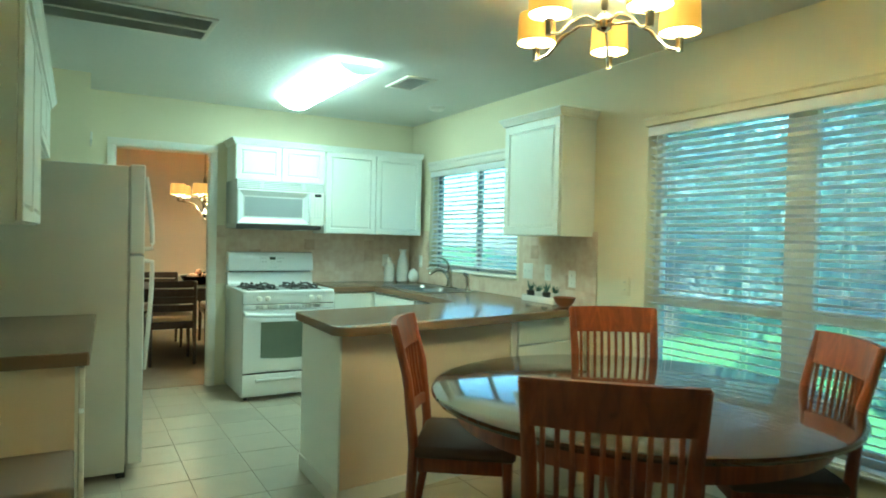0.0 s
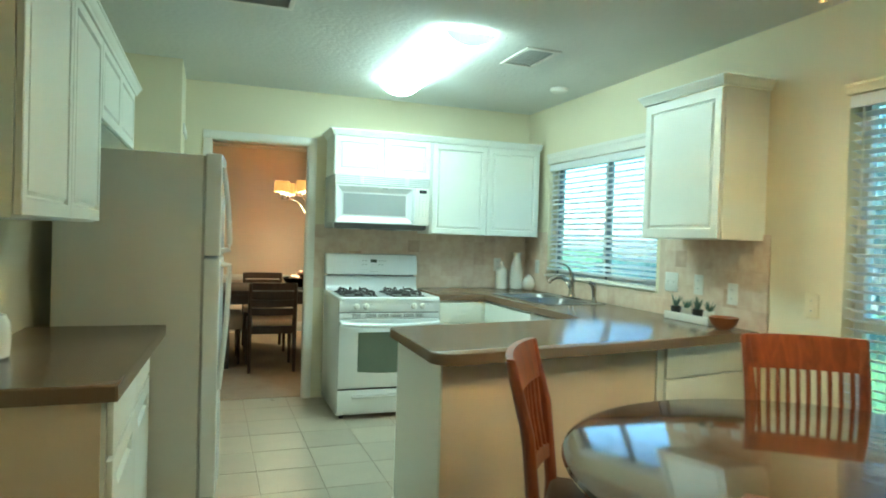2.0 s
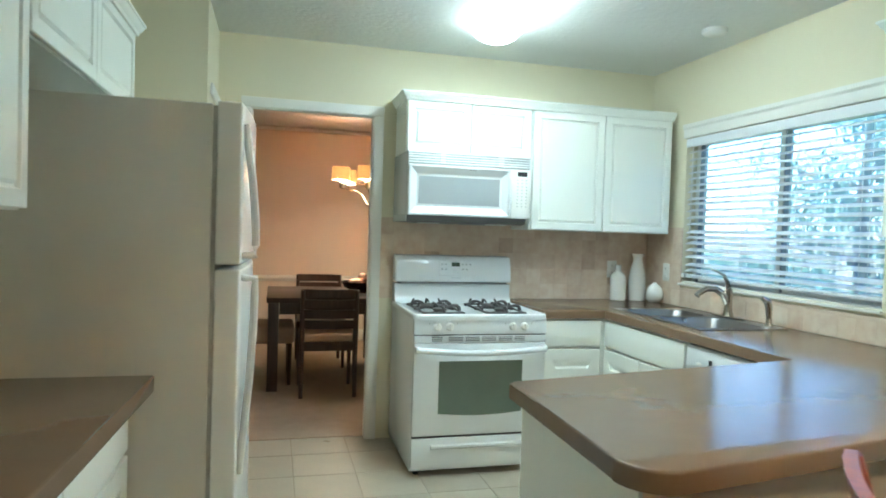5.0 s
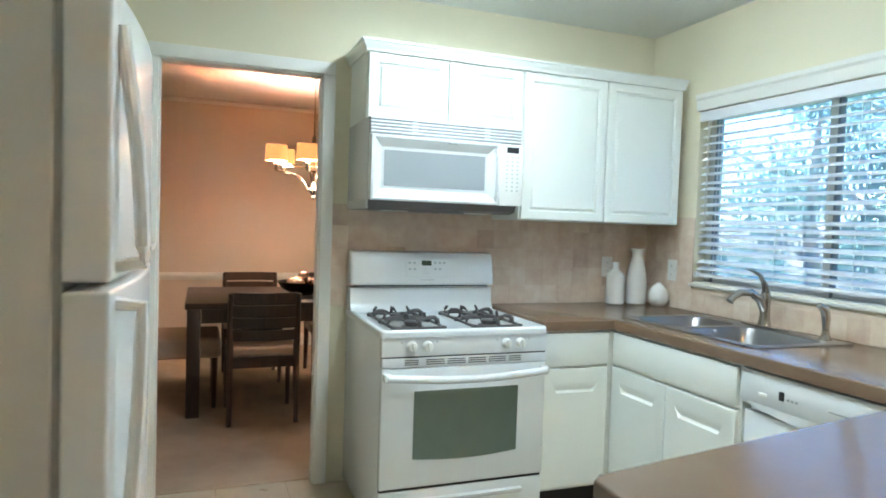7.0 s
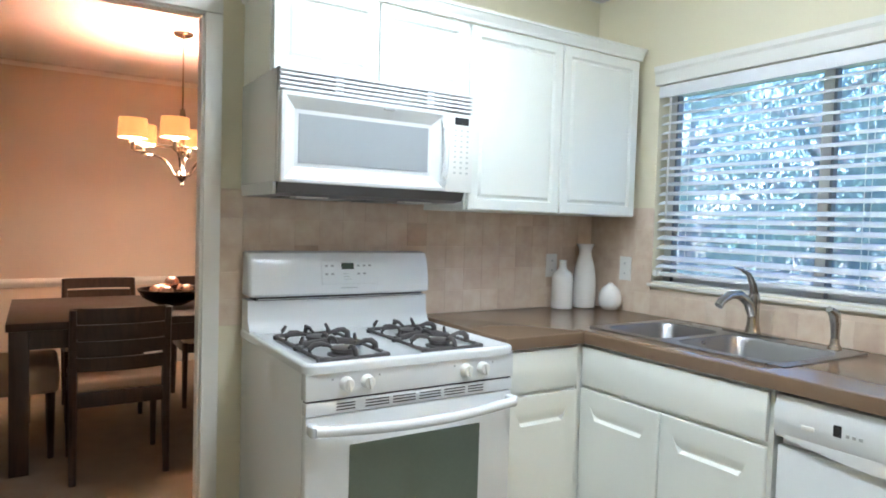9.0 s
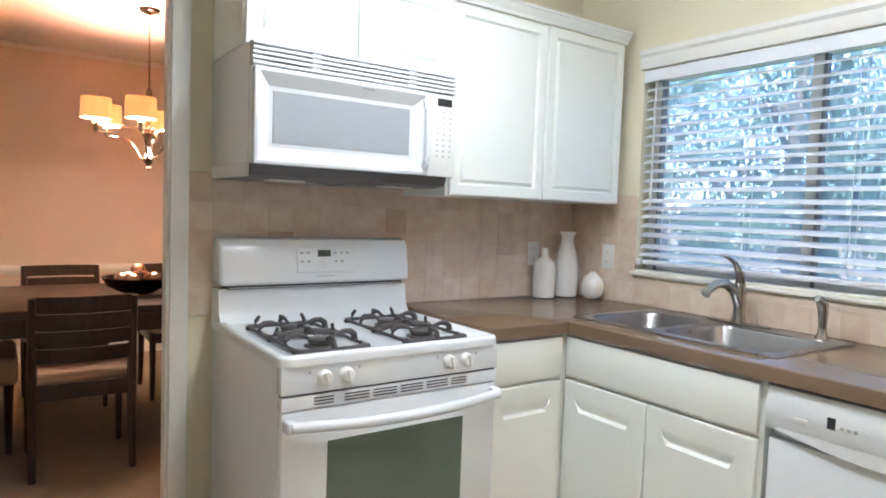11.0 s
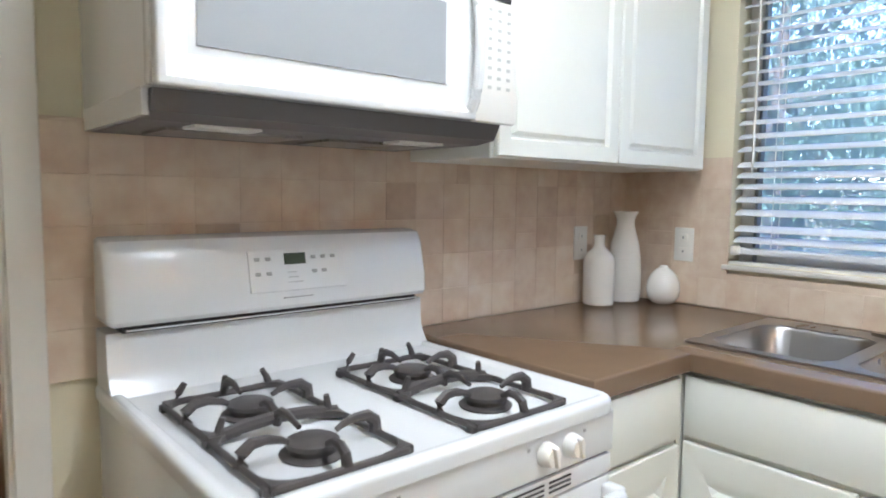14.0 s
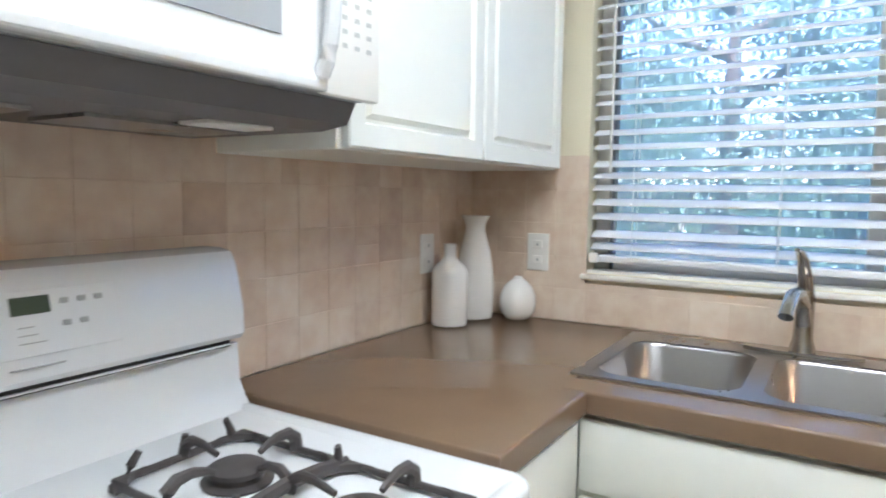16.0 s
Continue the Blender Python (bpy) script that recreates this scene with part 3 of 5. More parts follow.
# base cabinet beside the range
c = run_cabinet("base_cabinet", 2.035, BX, BY, WY, 0, 0.84, "white base cabinet with drawer beside the gas range", "base cabinets")
part("body", B(2.035, 2.40, BY + 0.001, WY - 0.002, 0.10, 0.842), M_CAB, c)
# toe kick in gap black: the recess shade is in its colour
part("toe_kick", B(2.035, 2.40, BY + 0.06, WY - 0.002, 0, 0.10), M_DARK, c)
part("drawer_front", front_at(slab(0.345, 0.15), 2.042, BY, 0.685), M_CAB, c)
part("door", front_at(finger_front(0.345, 0.555), 2.042, BY, 0.115), M_CAB, c)
part("stile", B(2.40, 2.4335, BY - 0.002, BY + 0.03, 0.10, 0.842), M_CAB, c)

# sink base: false front and two doors
c = run_cabinet("sink_cabinet", BX, WX, 4.235, BY, 0, 0.84, "white sink base cabinet with two finger-pull doors", "base cabinets")
part("body", B(BX + 0.001, WX - 0.002, 4.24, BY + 0.03, 0.10, 0.70), M_CAB, c)
part("apron", B(BX + 0.001, BX + 0.02, 4.24, BY + 0.03, 0.70, 0.842), M_CAB, c)
# toe recess shade painted near-black here too
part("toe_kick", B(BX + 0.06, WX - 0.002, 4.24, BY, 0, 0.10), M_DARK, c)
part("false_front", front_at(slab(0.755, 0.15), BX, BY - 0.012, 0.685, FACE_WEST), M_CAB, c)
part("door", front_at(finger_front(0.374, 0.555), BX, BY - 0.012, 0.115, FACE_WEST), M_CAB, c)
part("door", front_at(finger_front(0.374, 0.555), BX, BY - 0.393, 0.115, FACE_WEST), M_CAB, c)

# dishwasher
dw = thing("dishwasher", "white built-in dishwasher under the brown worktop", "dishwasher", (2.7, 3.93, 0))
part("tub", B(BX + 0.03, WX - 0.01, 3.635, 4.228, 0.09, 0.838), M_APP, dw)
bm = bmesh.new()
prism(bm, [(BX + 0.03, 0.715), (BX - 0.012, 0.715), (BX - 0.022, 0.74), (BX - 0.022, 0.80), (BX - 0.012, 0.836), (BX + 0.03, 0.836)], "y", 3.635, 4.228)
part("control_panel", bm, M_APP, dw)
bm = bmesh.new()
n = 16
pr = [(3.66 + 0.54 * k / n, 0.715 - 0.028 * math.sin(math.pi * k / n)) for k in range(n + 1)]
prism(bm, pr + [(4.20, 0.727), (3.66, 0.727)], "x", BX - 0.016, BX + 0.028)
part("handle_lip", bm, M_APP, dw)
part("door", B(BX - 0.004, BX + 0.028, 3.637, 4.226, 0.13, 0.688, bev=0.006), M_APP, dw)
part("kick_plate", B(BX + 0.05, BX + 0.07, 3.637, 4.226, 0.0, 0.125), M_APP, dw)
part("display", B(BX - 0.0245, BX - 0.02, 4.045, 4.065, 0.762, 0.792), M_DARK, dw, "small black display")
for k in range(3):
    part("button", B(BX - 0.0245, BX - 0.02, 4.025 - 0.016 * k, 4.033 - 0.016 * k, 0.766, 0.774), M_PRINT, dw)
part("latch_button", B(BX - 0.025, BX - 0.02, 4.115, 4.15, 0.755, 0.768, bev=0.002), M_PLASTIC, dw)
part("badge", B(BX - 0.024, BX - 0.02, 3.80, 3.88, 0.772, 0.777), M_PRINT, dw)

# worktop of the stove and sink walls, and the slanted peninsula top
EY = 4.992
EX = 2.406
TH = 0.045


def top_prism(outline, z0, z1, seams=()):
    """A slab with rounded upper edges, but for those that lie on a seam (a y)."""
    bm = prism(bmesh.new(), outline, "z", z0, z1)
    es = [e for e in bm.edges if abs(e.verts[0].co.z - z1) < 1e-4 and abs(e.verts[1].co.z - z1) < 1e-4
          and not any(abs(e.verts[0].co.y - y) < 1e-4 and abs(e.verts[1].co.y - y) < 1e-4 for y in seams)]
    bmesh.ops.bevel(bm, geom=es, offset=0.007, segments=3, affect="EDGES", profile=0.5)
    return bm


SX0, SX1, SY0, SY1 = 2.505, 3.005, 4.255, 5.065      # sink rim
sink_hole = (SX0 + 0.02, SX1 - 0.02, SY0 + 0.02, SY1 - 0.02)


def rounded(cx, cy, r, a0, a1, n=6):
    return [(cx + r * math.cos(radians(a0 + (a1 - a0) * k / n)), cy + r * math.sin(radians(a0 + (a1 - a0) * k / n))) for k in range(n + 1)]


worktop = thing("worktop", "brown laminate worktop round stove corner, sink and peninsula", "worktop", (2.7, 5.3, CT - TH))
hx0, hx1, hy0, hy1 = sink_hole
for o in ([(2.028, EY), (EX, EY), (EX, hy1), (WX - 0.012, hy1), (WX - 0.012, WY - 0.012), (2.028, WY - 0.012)],):
    part("corner_top", top_prism(o, CT - TH, CT, (hy0, hy1)), M_TOP, worktop)
part("front_strip", top_prism([(EX, hy0), (hx0, hy0), (hx0, hy1), (EX, hy1)], CT - TH, CT, (hy0, hy1)), M_TOP, worktop)
part("back_strip", B(hx1, WX - 0.012, hy0, hy1, CT - TH, CT), M_TOP, worktop)
outline = [(WX - 0.012, 2.975), (WX - 0.012, hy0), (EX, hy0), (EX, 3.592), (1.235, 3.395), (1.212, 3.375)]
r = 0.09
cx, cy = 1.195 + r, 2.655 + r + 0.005
outline += [(1.198, cy)] + rounded(cx, cy, r, 180, 278, 8) + [(2.0, 2.772), (2.6, 2.885)]
part("peninsula_top", top_prism(outline, CT - TH, CT, (hy0, hy1)), M_TOP, worktop)

# peninsula body
pen = thing("peninsula", "cream painted half-height peninsula under the brown worktop", "peninsula", (2.0, 3.1, 0), kind="structure")
bm = bmesh.new()
prism(bm, [(1.245, 2.735), (1.252, 2.735), (2.385, 2.92), (2.385, 3.50), (1.262, 3.345)], "z", 0.0, CT - TH - 0.001)
part("wall", bm, M_PENWALL, pen, "cream painted panel, lamplight's peach in its colour", smooth=0)
part("end_panel", prism(bmesh.new(), [(1.235, 2.72), (1.244, 2.72), (1.261, 3.36), (1.249, 3.362)], "z", 0.0, CT - TH - 0.001), M_CAB, pen, "white laminate end panel", smooth=0)
bm = bmesh.new()
prism(bm, [(1.246, 2.722), (2.385, 2.908), (2.385, 2.919), (1.252, 2.733)], "z", 0.0, 0.085)
part("baseboard", bm, M_TRIM, pen, smooth=0)
bm = bmesh.new()
prism(bm, [(1.228, 2.712), (1.234, 2.712), (1.248, 3.362), (1.240, 3.362)], "z", 0.0, 0.085)
part("baseboard", bm, M_TRIM, pen, smooth=0)
part("post", prism(bmesh.new(), [(2.386, 2.908), (2.43, 2.916), (2.43, 2.97), (2.386, 2.97)], "z", 0, CT - TH - 0.001), M_TRIM, pen, smooth=0)

# drawer unit at the wall end of the peninsula, facing the breakfast area
c = run_cabinet("drawer_cabinet", 2.43, 3.06, 2.93, 3.5, 0, 0.84, "white drawer cabinet with three plain fronts under the worktop", "base cabinets")
slant = Matrix.Translation((2.432, 2.925, 0)) @ Matrix.Rotation(radians(10.2), 4, "Z")
part("body", moved(B(0, 0.63, 0.002, 0.40, 0.1, 0.845), slant), M_CAB, c)
# black toe kick carries the shade below the drawers
part("toe_kick", moved(B(0, 0.63, 0.05, 0.40, 0.0, 0.1), slant), M_DARK, c)
for z, h in ((0.695, 0.145), (0.42, 0.265), (0.115, 0.295)):
    part("drawer_front", moved(slab(0.62, h), slant @ Matrix.Translation((0.004, 0, z))), M_CAB, c)


# wall cabinets on the stove wall
def wall_cabinet(x0, x1, z0, z1, splits, label):
    c = thing("wall_cabinet", label, "cabinet", ((x0 + x1) / 2, WY - 0.16, z0), "wall cabinets of the stove wall")
    part("body", B(x0, x1, 5.319, WY - 0.001, z0, z1, bev=0.002, seg=1), M_CAB, c)
    for a, b in splits:
        part("door", front_at(raised_door(b - a, z1 - z0 - 0.012), a, 5.317, z0 + 0.004), M_CAB, c, "white raised-panel door")
    return c


wall_cabinet(1.262, 2.040, 1.782, UT, [(1.268, 1.648), (1.655, 2.034)], "short white wall cabinet above the microwave oven")
wall_cabinet(2.044, 3.02, UB, UT, [(2.052, 2.528), (2.536, 3.006)], "tall white wall cabinet with two raised-panel doors")


def crown(name, path_pts, label):
    """A crown moulding that follows a line of plan points, its back to the left of the line."""
    bm = bmesh.new()
    prof = [(0.0, 0.0), (0.010, 0.0), (0.013, 0.012), (0.024, 0.026), (0.029, 0.038), (0.034, 0.040), (0.034, 0.050), (0.0, 0.050)]
    rings = []
    for i, p in enumerate(path_pts):
        p = Vector(p)
        d0 = (p - Vector(path_pts[i - 1])).normalized() if i else None
        d1 = (Vector(path_pts[i + 1]) - p).normalized() if i + 1 < len(path_pts) else None
        n0 = Vector((d0.y, -d0.x)) if d0 else None
        n1 = Vector((d1.y, -d1.x)) if d1 else None
        n = (n0 + n1).normalized() / max(0.3, math.cos(n0.angle(n1) / 2)) if n0 and n1 else (n0 or n1)
        rings.append([bm.verts.new((p.x + n.x * u, p.y + n.y * u, UT + v - 0.006)) for u, v in prof])
    k = len(prof)
    for a, b in zip(rings, rings[1:]):
        for j in range(k):
            bm.faces.new((a[j], a[(j + 1) % k], b[(j + 1) % k], b[j]))
    bm.faces.new(rings[0])
    bm.faces.new(rings[-1][::-1])
    return solid(name, bm, M_CAB, label, "moulding", smooth=20)


crown("crown_moulding", [(1.262, WY - 0.002), (1.262, 5.298), (3.014, 5.298)], "white stepped crown moulding on the stove wall cabinets")

# wall cabinet at the breakfast end
RX, RY0, RY1 = 2.792, 2.972, 3.582
c = thing("wall_cabinet", "single white wall cabinet beside the sink window", "cabinet", (2.92, 3.28, UB))
part("body", B(RX, WX - 0.002, RY0, RY1, UB + 0.01, UT + 0.04, bev=0.002, seg=1), M_CAB, c)
part("door", front_at(raised_door(RY1 - RY0 - 0.012, UT - UB + 0.022, rail=0.065), RX - 0.002, RY1 - 0.006, UB + 0.014, FACE_WEST), M_CAB, c, "white raised-panel door")
UTs = UT
UT = 2.133
crown("crown_moulding", [(WX - 0.002, RY1), (RX - 0.02, RY1), (RX - 0.02, RY0), (WX - 0.002, RY0)], "white stepped crown moulding on the single wall cabinet")
UT = UTs

# left run: base cabinets, worktop, wall cabinets
LF = 0.135
c = run_cabinet("base_cabinet", LX, LF, 2.42, 3.585, 0, 0.84, "white base cabinet with drawers beside the fridge", "base cabinets")
part("body", B(LX + 0.002, LF, 2.42, 3.585, 0.1, 0.845), M_CAB, c)
# shade under the cabinet put in as a black toe kick
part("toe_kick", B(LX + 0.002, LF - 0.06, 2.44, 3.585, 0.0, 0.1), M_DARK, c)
part("end_panel", B(LX + 0.002, LF - 0.012, 2.408, 2.4195, 0.0, 0.845), M_PENWALL, c, "cream painted end panel")
for a, b in ((2.426, 3.0), (3.006, 3.58)):
    part("drawer_front", front_at(slab(b - a, 0.15), LF + 0.001, a, 0.685, FACE_EAST), M_CAB, c)
    part("door", front_at(finger_front(b - a, 0.555), LF + 0.001, a, 0.115, FACE_EAST), M_CAB, c)
wt = thing("worktop", "brown laminate worktop beside the fridge", "worktop", (-0.1, 3.0, 0.846))
part("slab", top_prism([(LX + 0.002, 2.402), (0.168, 2.402), (0.218, 3.59), (LX + 0.002, 3.59)], 0.846, 0.893, (2.402,)), M_TOP, wt)
part("edge_band", top_prism([(LX + 0.002, 2.388), (0.160, 2.388), (0.168, 2.396), (0.168, 2.402), (LX + 0.002, 2.402)], 0.846, 0.893, (2.402,)), M_TOP, wt)

LU = -0.045
c = thing("wall_cabinet", "white wall cabinet with two raised-panel doors", "cabinet", (LX + 0.16, 2.8, UB), "wall cabinets of the fridge wall")
part("body", B(LX + 0.002, LU, 2.20, 3.345, UB - 0.005, UT + 0.02), M_CAB, c)
for a, b in ((2.206, 2.775), (2.782, 3.342)):
    part("door", front_at(raised_door(b - a, UT - UB), LU + 0.001, a, UB, FACE_EAST), M_CAB, c, "white raised-panel door")
c = thing("wall_cabinet", "short white wall cabinet above the fridge", "cabinet", (LX + 0.16, 3.9, 1.76), "wall cabinets of the fridge wall")
part("body", B(LX + 0.002, LU, 3.35, 4.50, 1.765, UT + 0.02), M_CAB, c)
for a, b in ((3.356, 3.922), (3.930, 4.496)):
    part("door", front_at(raised_door(b - a, UT - 1.765), LU + 0.001, a, 1.77, FACE_EAST), M_CAB, c, "white raised-panel door")
crown("crown_moulding", [(LX + 0.002, 2.20), (LU + 0.02, 2.20), (LU + 0.02, 4.50), (LX + 0.002, 4.50)], "white stepped crown moulding on the fridge wall cabinets")

# ---- refrigerator ----
F0, F1, FX = 3.60, 4.42, 0.360
fr = thing("refrigerator", "white top-freezer refrigerator with bowed handles", "refrigerator", (0.0, 4.0, 0))
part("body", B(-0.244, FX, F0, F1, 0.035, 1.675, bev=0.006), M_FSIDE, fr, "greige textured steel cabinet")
part("gasket", B(FX, FX + 0.012, F0 + 0.012, F1 - 0.012, 0.07, 1.67), M_GASKET, fr)
part("toe_grille", B(FX - 0.04, FX + 0.005, F0 + 0.02, F1 - 0.02, 0.0, 0.06), M_DARK, fr)


def fridge_door(z0, z1):
    bm = bmesh.new()
    out = [(FX + 0.012, F0)] + [(FX + 0.083 + 0.024 * math.sin(math.pi * k / 12), F0 + (F1 - F0) * k / 12) for k in range(13)] + [(FX + 0.012, F1)]
    prism(bm, out, "z", z0, z1)
    es = [e for e in bm.edges if e.calc_face_angle(0) > 0.7]
    bmesh.ops.bevel(bm, geom=es, offset=0.008, segments=3, affect="EDGES", profile=0.5)
    return bm


for nm, z0, z1 in (("freezer_door", 1.208, 1.685), ("fridge_door", 0.075, 1.194)):
    d = part(nm, fridge_door(z0, z1), M_FRIDGE, fr, "white textured door")
    hy = F0 + 0.045
    if nm == "freezer_door":
        zz = [z1 - 0.06 - (z1 - 0.06 - z0 - 0.03) * k / 14 for k in range(15)]
        xs = [0.036 * math.sin(math.pi / 2 * k / 14) for k in range(15)]
    else:
        zz = [z0 + 0.50 + (z1 - 0.03 - z0 - 0.50) * k / 14 for k in range(15)]
        xs = [0.036 * math.sin(math.pi / 2 * k / 14) for k in range(15)]
    pts = [(FX + 0.090 + x, hy, z) for x, z in zip(xs, zz)]
    end = pts[-1]
    pts.append((FX + 0.082, hy, end[2] + (0.006 if nm == "fridge_door" else -0.006)))
    bm = tube(bmesh.new(), pts, 0.0125, 10)
    part("handle", bm, M_FRIDGE, d, "white bowed handle")
part("hinge_cap", B(FX - 0.03, FX + 0.06, F1 - 0.07, F1 - 0.015, 1.686, 1.70, bev=0.004), M_PLASTIC, fr)
part("badge", B(FX + 0.094, FX + 0.106, F1 - 0.27, F1 - 0.12, 1.232, 1.246), M_PRINT, fr)

# ---- gas range ----
S0, S1, SF, SB = 1.262, 2.022, 4.935, WY - 0.016
ST = 0.882
rg = thing("gas_range", "white freestanding gas range with black grates", "range", (1.64, 5.3, 0))
part("body", B(S0 + 0.004, S1 - 0.004, SF + 0.035, SB, 0.03, 0.86, bev=0.003), M_APP, rg)
CR = 0.04
cook = [(S1 + 0.002, SB - 0.004), (S0 - 0.002, SB - 0.004)]
cook += [(S0 - 0.002 + CR - CR * math.cos(radians(a)), SF - 0.006 + CR - CR * math.sin(radians(a))) for a in range(0, 91, 15)]
cook += [(S1 + 0.002 - CR + CR * math.sin(radians(a)), SF - 0.006 + CR - CR * math.cos(radians(a))) for a in range(0, 91, 15)]
bm = prism(bmesh.new(), cook, "z", 0.852, ST)
bm.normal_update()
es = [e for e in bm.edges if min(e.verts[0].co.z, e.verts[1].co.z) > ST - 1e-4]
bmesh.ops.bevel(bm, geom=es, offset=0.012, segments=4, affect="EDGES", profile=0.5)
bm.normal_update()
f = max((f for f in bm.faces if f.normal.z > 0.9), key=lambda q: q.calc_area())
bmesh.ops.inset_region(bm, faces=[f], thickness=0.012)
bmesh.ops.inset_region(bm, faces=[f], thickness=0.012, depth=-0.008)
part("cooktop", bm, M_APP, rg, "white enamel cooktop")
part("control_panel", B(S0 + 0.003, S1 - 0.003, SF + 0.002, SF + 0.04, 0.772, 0.853, bev=0.004), M_APP, rg)
# backguard
GB = 5.56
bm = bmesh.new()
prism(bm, [(SB, ST - 0.012), (GB - 0.055, ST - 0.012), (GB - 0.035, ST + 0.012), (GB - 0.02, ST + 0.04), (GB - 0.016, 0.992), (SB, 0.992)], "x", S0 + 0.003, S1 - 0.003)
part("splash_back", bm, M_APP, rg)
bm = bmesh.new()
prism(bm, [(SB, 1.006), (GB - 0.035, 1.006), (GB - 0.042, 1.015), (GB - 0.040, 1.06), (GB - 0.022, 1.14), (GB - 0.008, 1.166), (GB + 0.02, 1.172), (SB, 1.172)], "x", S0 + 0.001, S1 - 0.001)
es = [e for e in bm.edges if abs(e.verts[0].co.x - e.verts[1].co.x) < 1e-6 and e.calc_face_angle(0) > 0.7]
bmesh.ops.bevel(bm, geom=es, offset=0.014, segments=4, affect="EDGES", profile=0.5)
guard = part("backguard", bm, M_APP, rg, "white control backguard")
# near-black block paints the shade under the backguard
part("vent_gap_shade", B(S0 + 0.03, S1 - 0.03, GB - 0.026, SB - 0.01, 0.9915, 1.0065), M_DARK, rg)
part("vent_strip", B(S0 + 0.035, S1 - 0.035, GB - 0.034, GB - 0.028, 0.9955, 0.998), M_APP, rg)
lean = Matrix.Translation((1.645, GB - 0.041, 1.10)) @ Matrix.Rotation(radians(-12.5), 4, "X")


def on_guard(u0, u1, v0, v1, t=0.002):
    return moved(B(u0, u1, -t, 0.003, v0, v1, bev=0.0006, seg=1), lean @ Matrix.Translation((0, 0.0085, -0.0)))


part("panel_outline", on_guard(-0.105, 0.13, -0.052, 0.040, 0.0012), M_APP, guard)
part("display", on_guard(-0.022, 0.03, 0.006, 0.031, 0.003), M_LCD, guard, "green lit clock display")
for u, v in ((-0.085, 0.02), (-0.06, 0.02), (-0.085, -0.012), (-0.06, -0.012), (0.05, 0.02), (0.075, 0.02), (0.10, 0.02), (0.05, -0.012), (0.075, -0.012)):
    part("button", on_guard(u - 0.006, u + 0.006, v - 0.004, v + 0.004, 0.0025), M_PRINT, guard)
for k, w in enumerate((0.022, 0.026, 0.036)):
    part("print_line", on_guard(-0.016, -0.016 + w, -0.012 - 0.011 * k, -0.0105 - 0.011 * k, 0.0022), M_PRINT, guard)
part("badge", on_guard(-0.03, 0.04, -0.068, -0.0655, 0.002), M_PRINT, guard)
# knobs
for x in (S0 + 0.128, S0 + 0.196, S1 - 0.205, S1 - 0.137):
    bm = lathe(bmesh.new(), [(0.0, 0.0), (0.022, 0.0), (0.0215, 0.008), (0.019, 0.020), (0.016, 0.024), (0.0, 0.025)], 24)
    bx(bm, -0.004, 0.004, -0.019, 0.019, 0.018, 0.032, bev=0.002)
    moved(bm, Matrix.Translation((x, SF + 0.003, 0.815)) @ Matrix.Rotation(radians(90), 4, "X") @ Matrix.Rotation(radians(12), 4, "Z"))
    part("knob", bm, M_PLASTIC, rg, "white control knob")
for x in (S0 + 0.085, S0 + 0.238, S1 - 0.248, S1 - 0.095):
    part("print_mark", B(x - 0.003, x + 0.003, SF + 0.0005, SF + 0.003, 0.828, 0.834), M_PRINT, rg)
# vented strip and oven door
part("vent_strip_front", B(S0 + 0.006, S1 - 0.006, SF + 0.004, SF + 0.04, 0.728, 0.766, bev=0.002), M_APP, rg)
# dark strip fills the joint in place of its shade
part("gap_shade", B(S0 + 0.008, S1 - 0.008, SF + 0.012, SF + 0.04, 0.766, 0.7725), M_DARK, rg)
# slots are thin dark bars laid on, their shade painted
for k in range(6):
    x = S0 + 0.10 + k * 0.094
    for z in (0.737, 0.746, 0.755):
        part("slot_shade", B(x, x + 0.08 - (0.02 if k in (0, 5) else 0), SF + 0.0025, SF + 0.006, z, z + 0.0035), M_DARK, rg)
door = part("oven_door", B(S0 + 0.006, S1 - 0.006, SF + 0.004, SF + 0.04, 0.225, 0.724, bev=0.006), M_APP, rg, "white oven door")
bm = bmesh.new()
prism(bm, [(S0 + 0.145, 0.37)] + [(S0 + 0.145 + 0.475 * k / 10, 0.345 - 0.014 * math.sin(math.pi * k / 10)) for k in range(11)] + [(S0 + 0.62, 0.37), (S0 + 0.62, 0.628), (S0 + 0.145, 0.628)], "y", SF + 0.0015, SF + 0.02)
part("oven_window", bm, M_OVEN, door, "oven glass with a green-grey reflection in its colour", smooth=0)
n = 18
pts = [(S0 + 0.022 + (S1 - S0 - 0.044) * k / n, SF - 0.030 - 0.022 * math.sin(math.pi * k / n), 0.694 - 0.014 * math.sin(math.pi * k / n)) for k in range(n + 1)]
bm = tube(bmesh.new(), pts, 0.017, 12, flat=0.95)
bx(bm, S0 + 0.008, S0 + 0.036, SF - 0.038, SF + 0.006, 0.676, 0.712, bev=0.008, seg=3)
bx(bm, S1 - 0.036, S1 - 0.008, SF - 0.038, SF + 0.006, 0.676, 0.712, bev=0.008, seg=3)
part("door_handle", bm, M_APP, door, "white arched handle")
dr = part("drawer", B(S0 + 0.006, S1 - 0.006, SF + 0.006, SF + 0.04, 0.05, 0.213, bev=0.006), M_APP, rg, "white storage drawer")
bm = bmesh.new()
prism(bm, [(SF + 0.008, 0.178), (SF - 0.012, 0.174), (SF - 0.010, 0.160), (SF + 0.008, 0.150)], "x", S0 + 0.11, S1 - 0.11)
part("drawer_pull", bm, M_APP, dr)
# shade between oven door and drawer, as a black strip
part("gap_shade", B(S0 + 0.01, S1 - 0.01, SF + 0.014, SF + 0.04, 0.213, 0.225), M_DARK, rg)
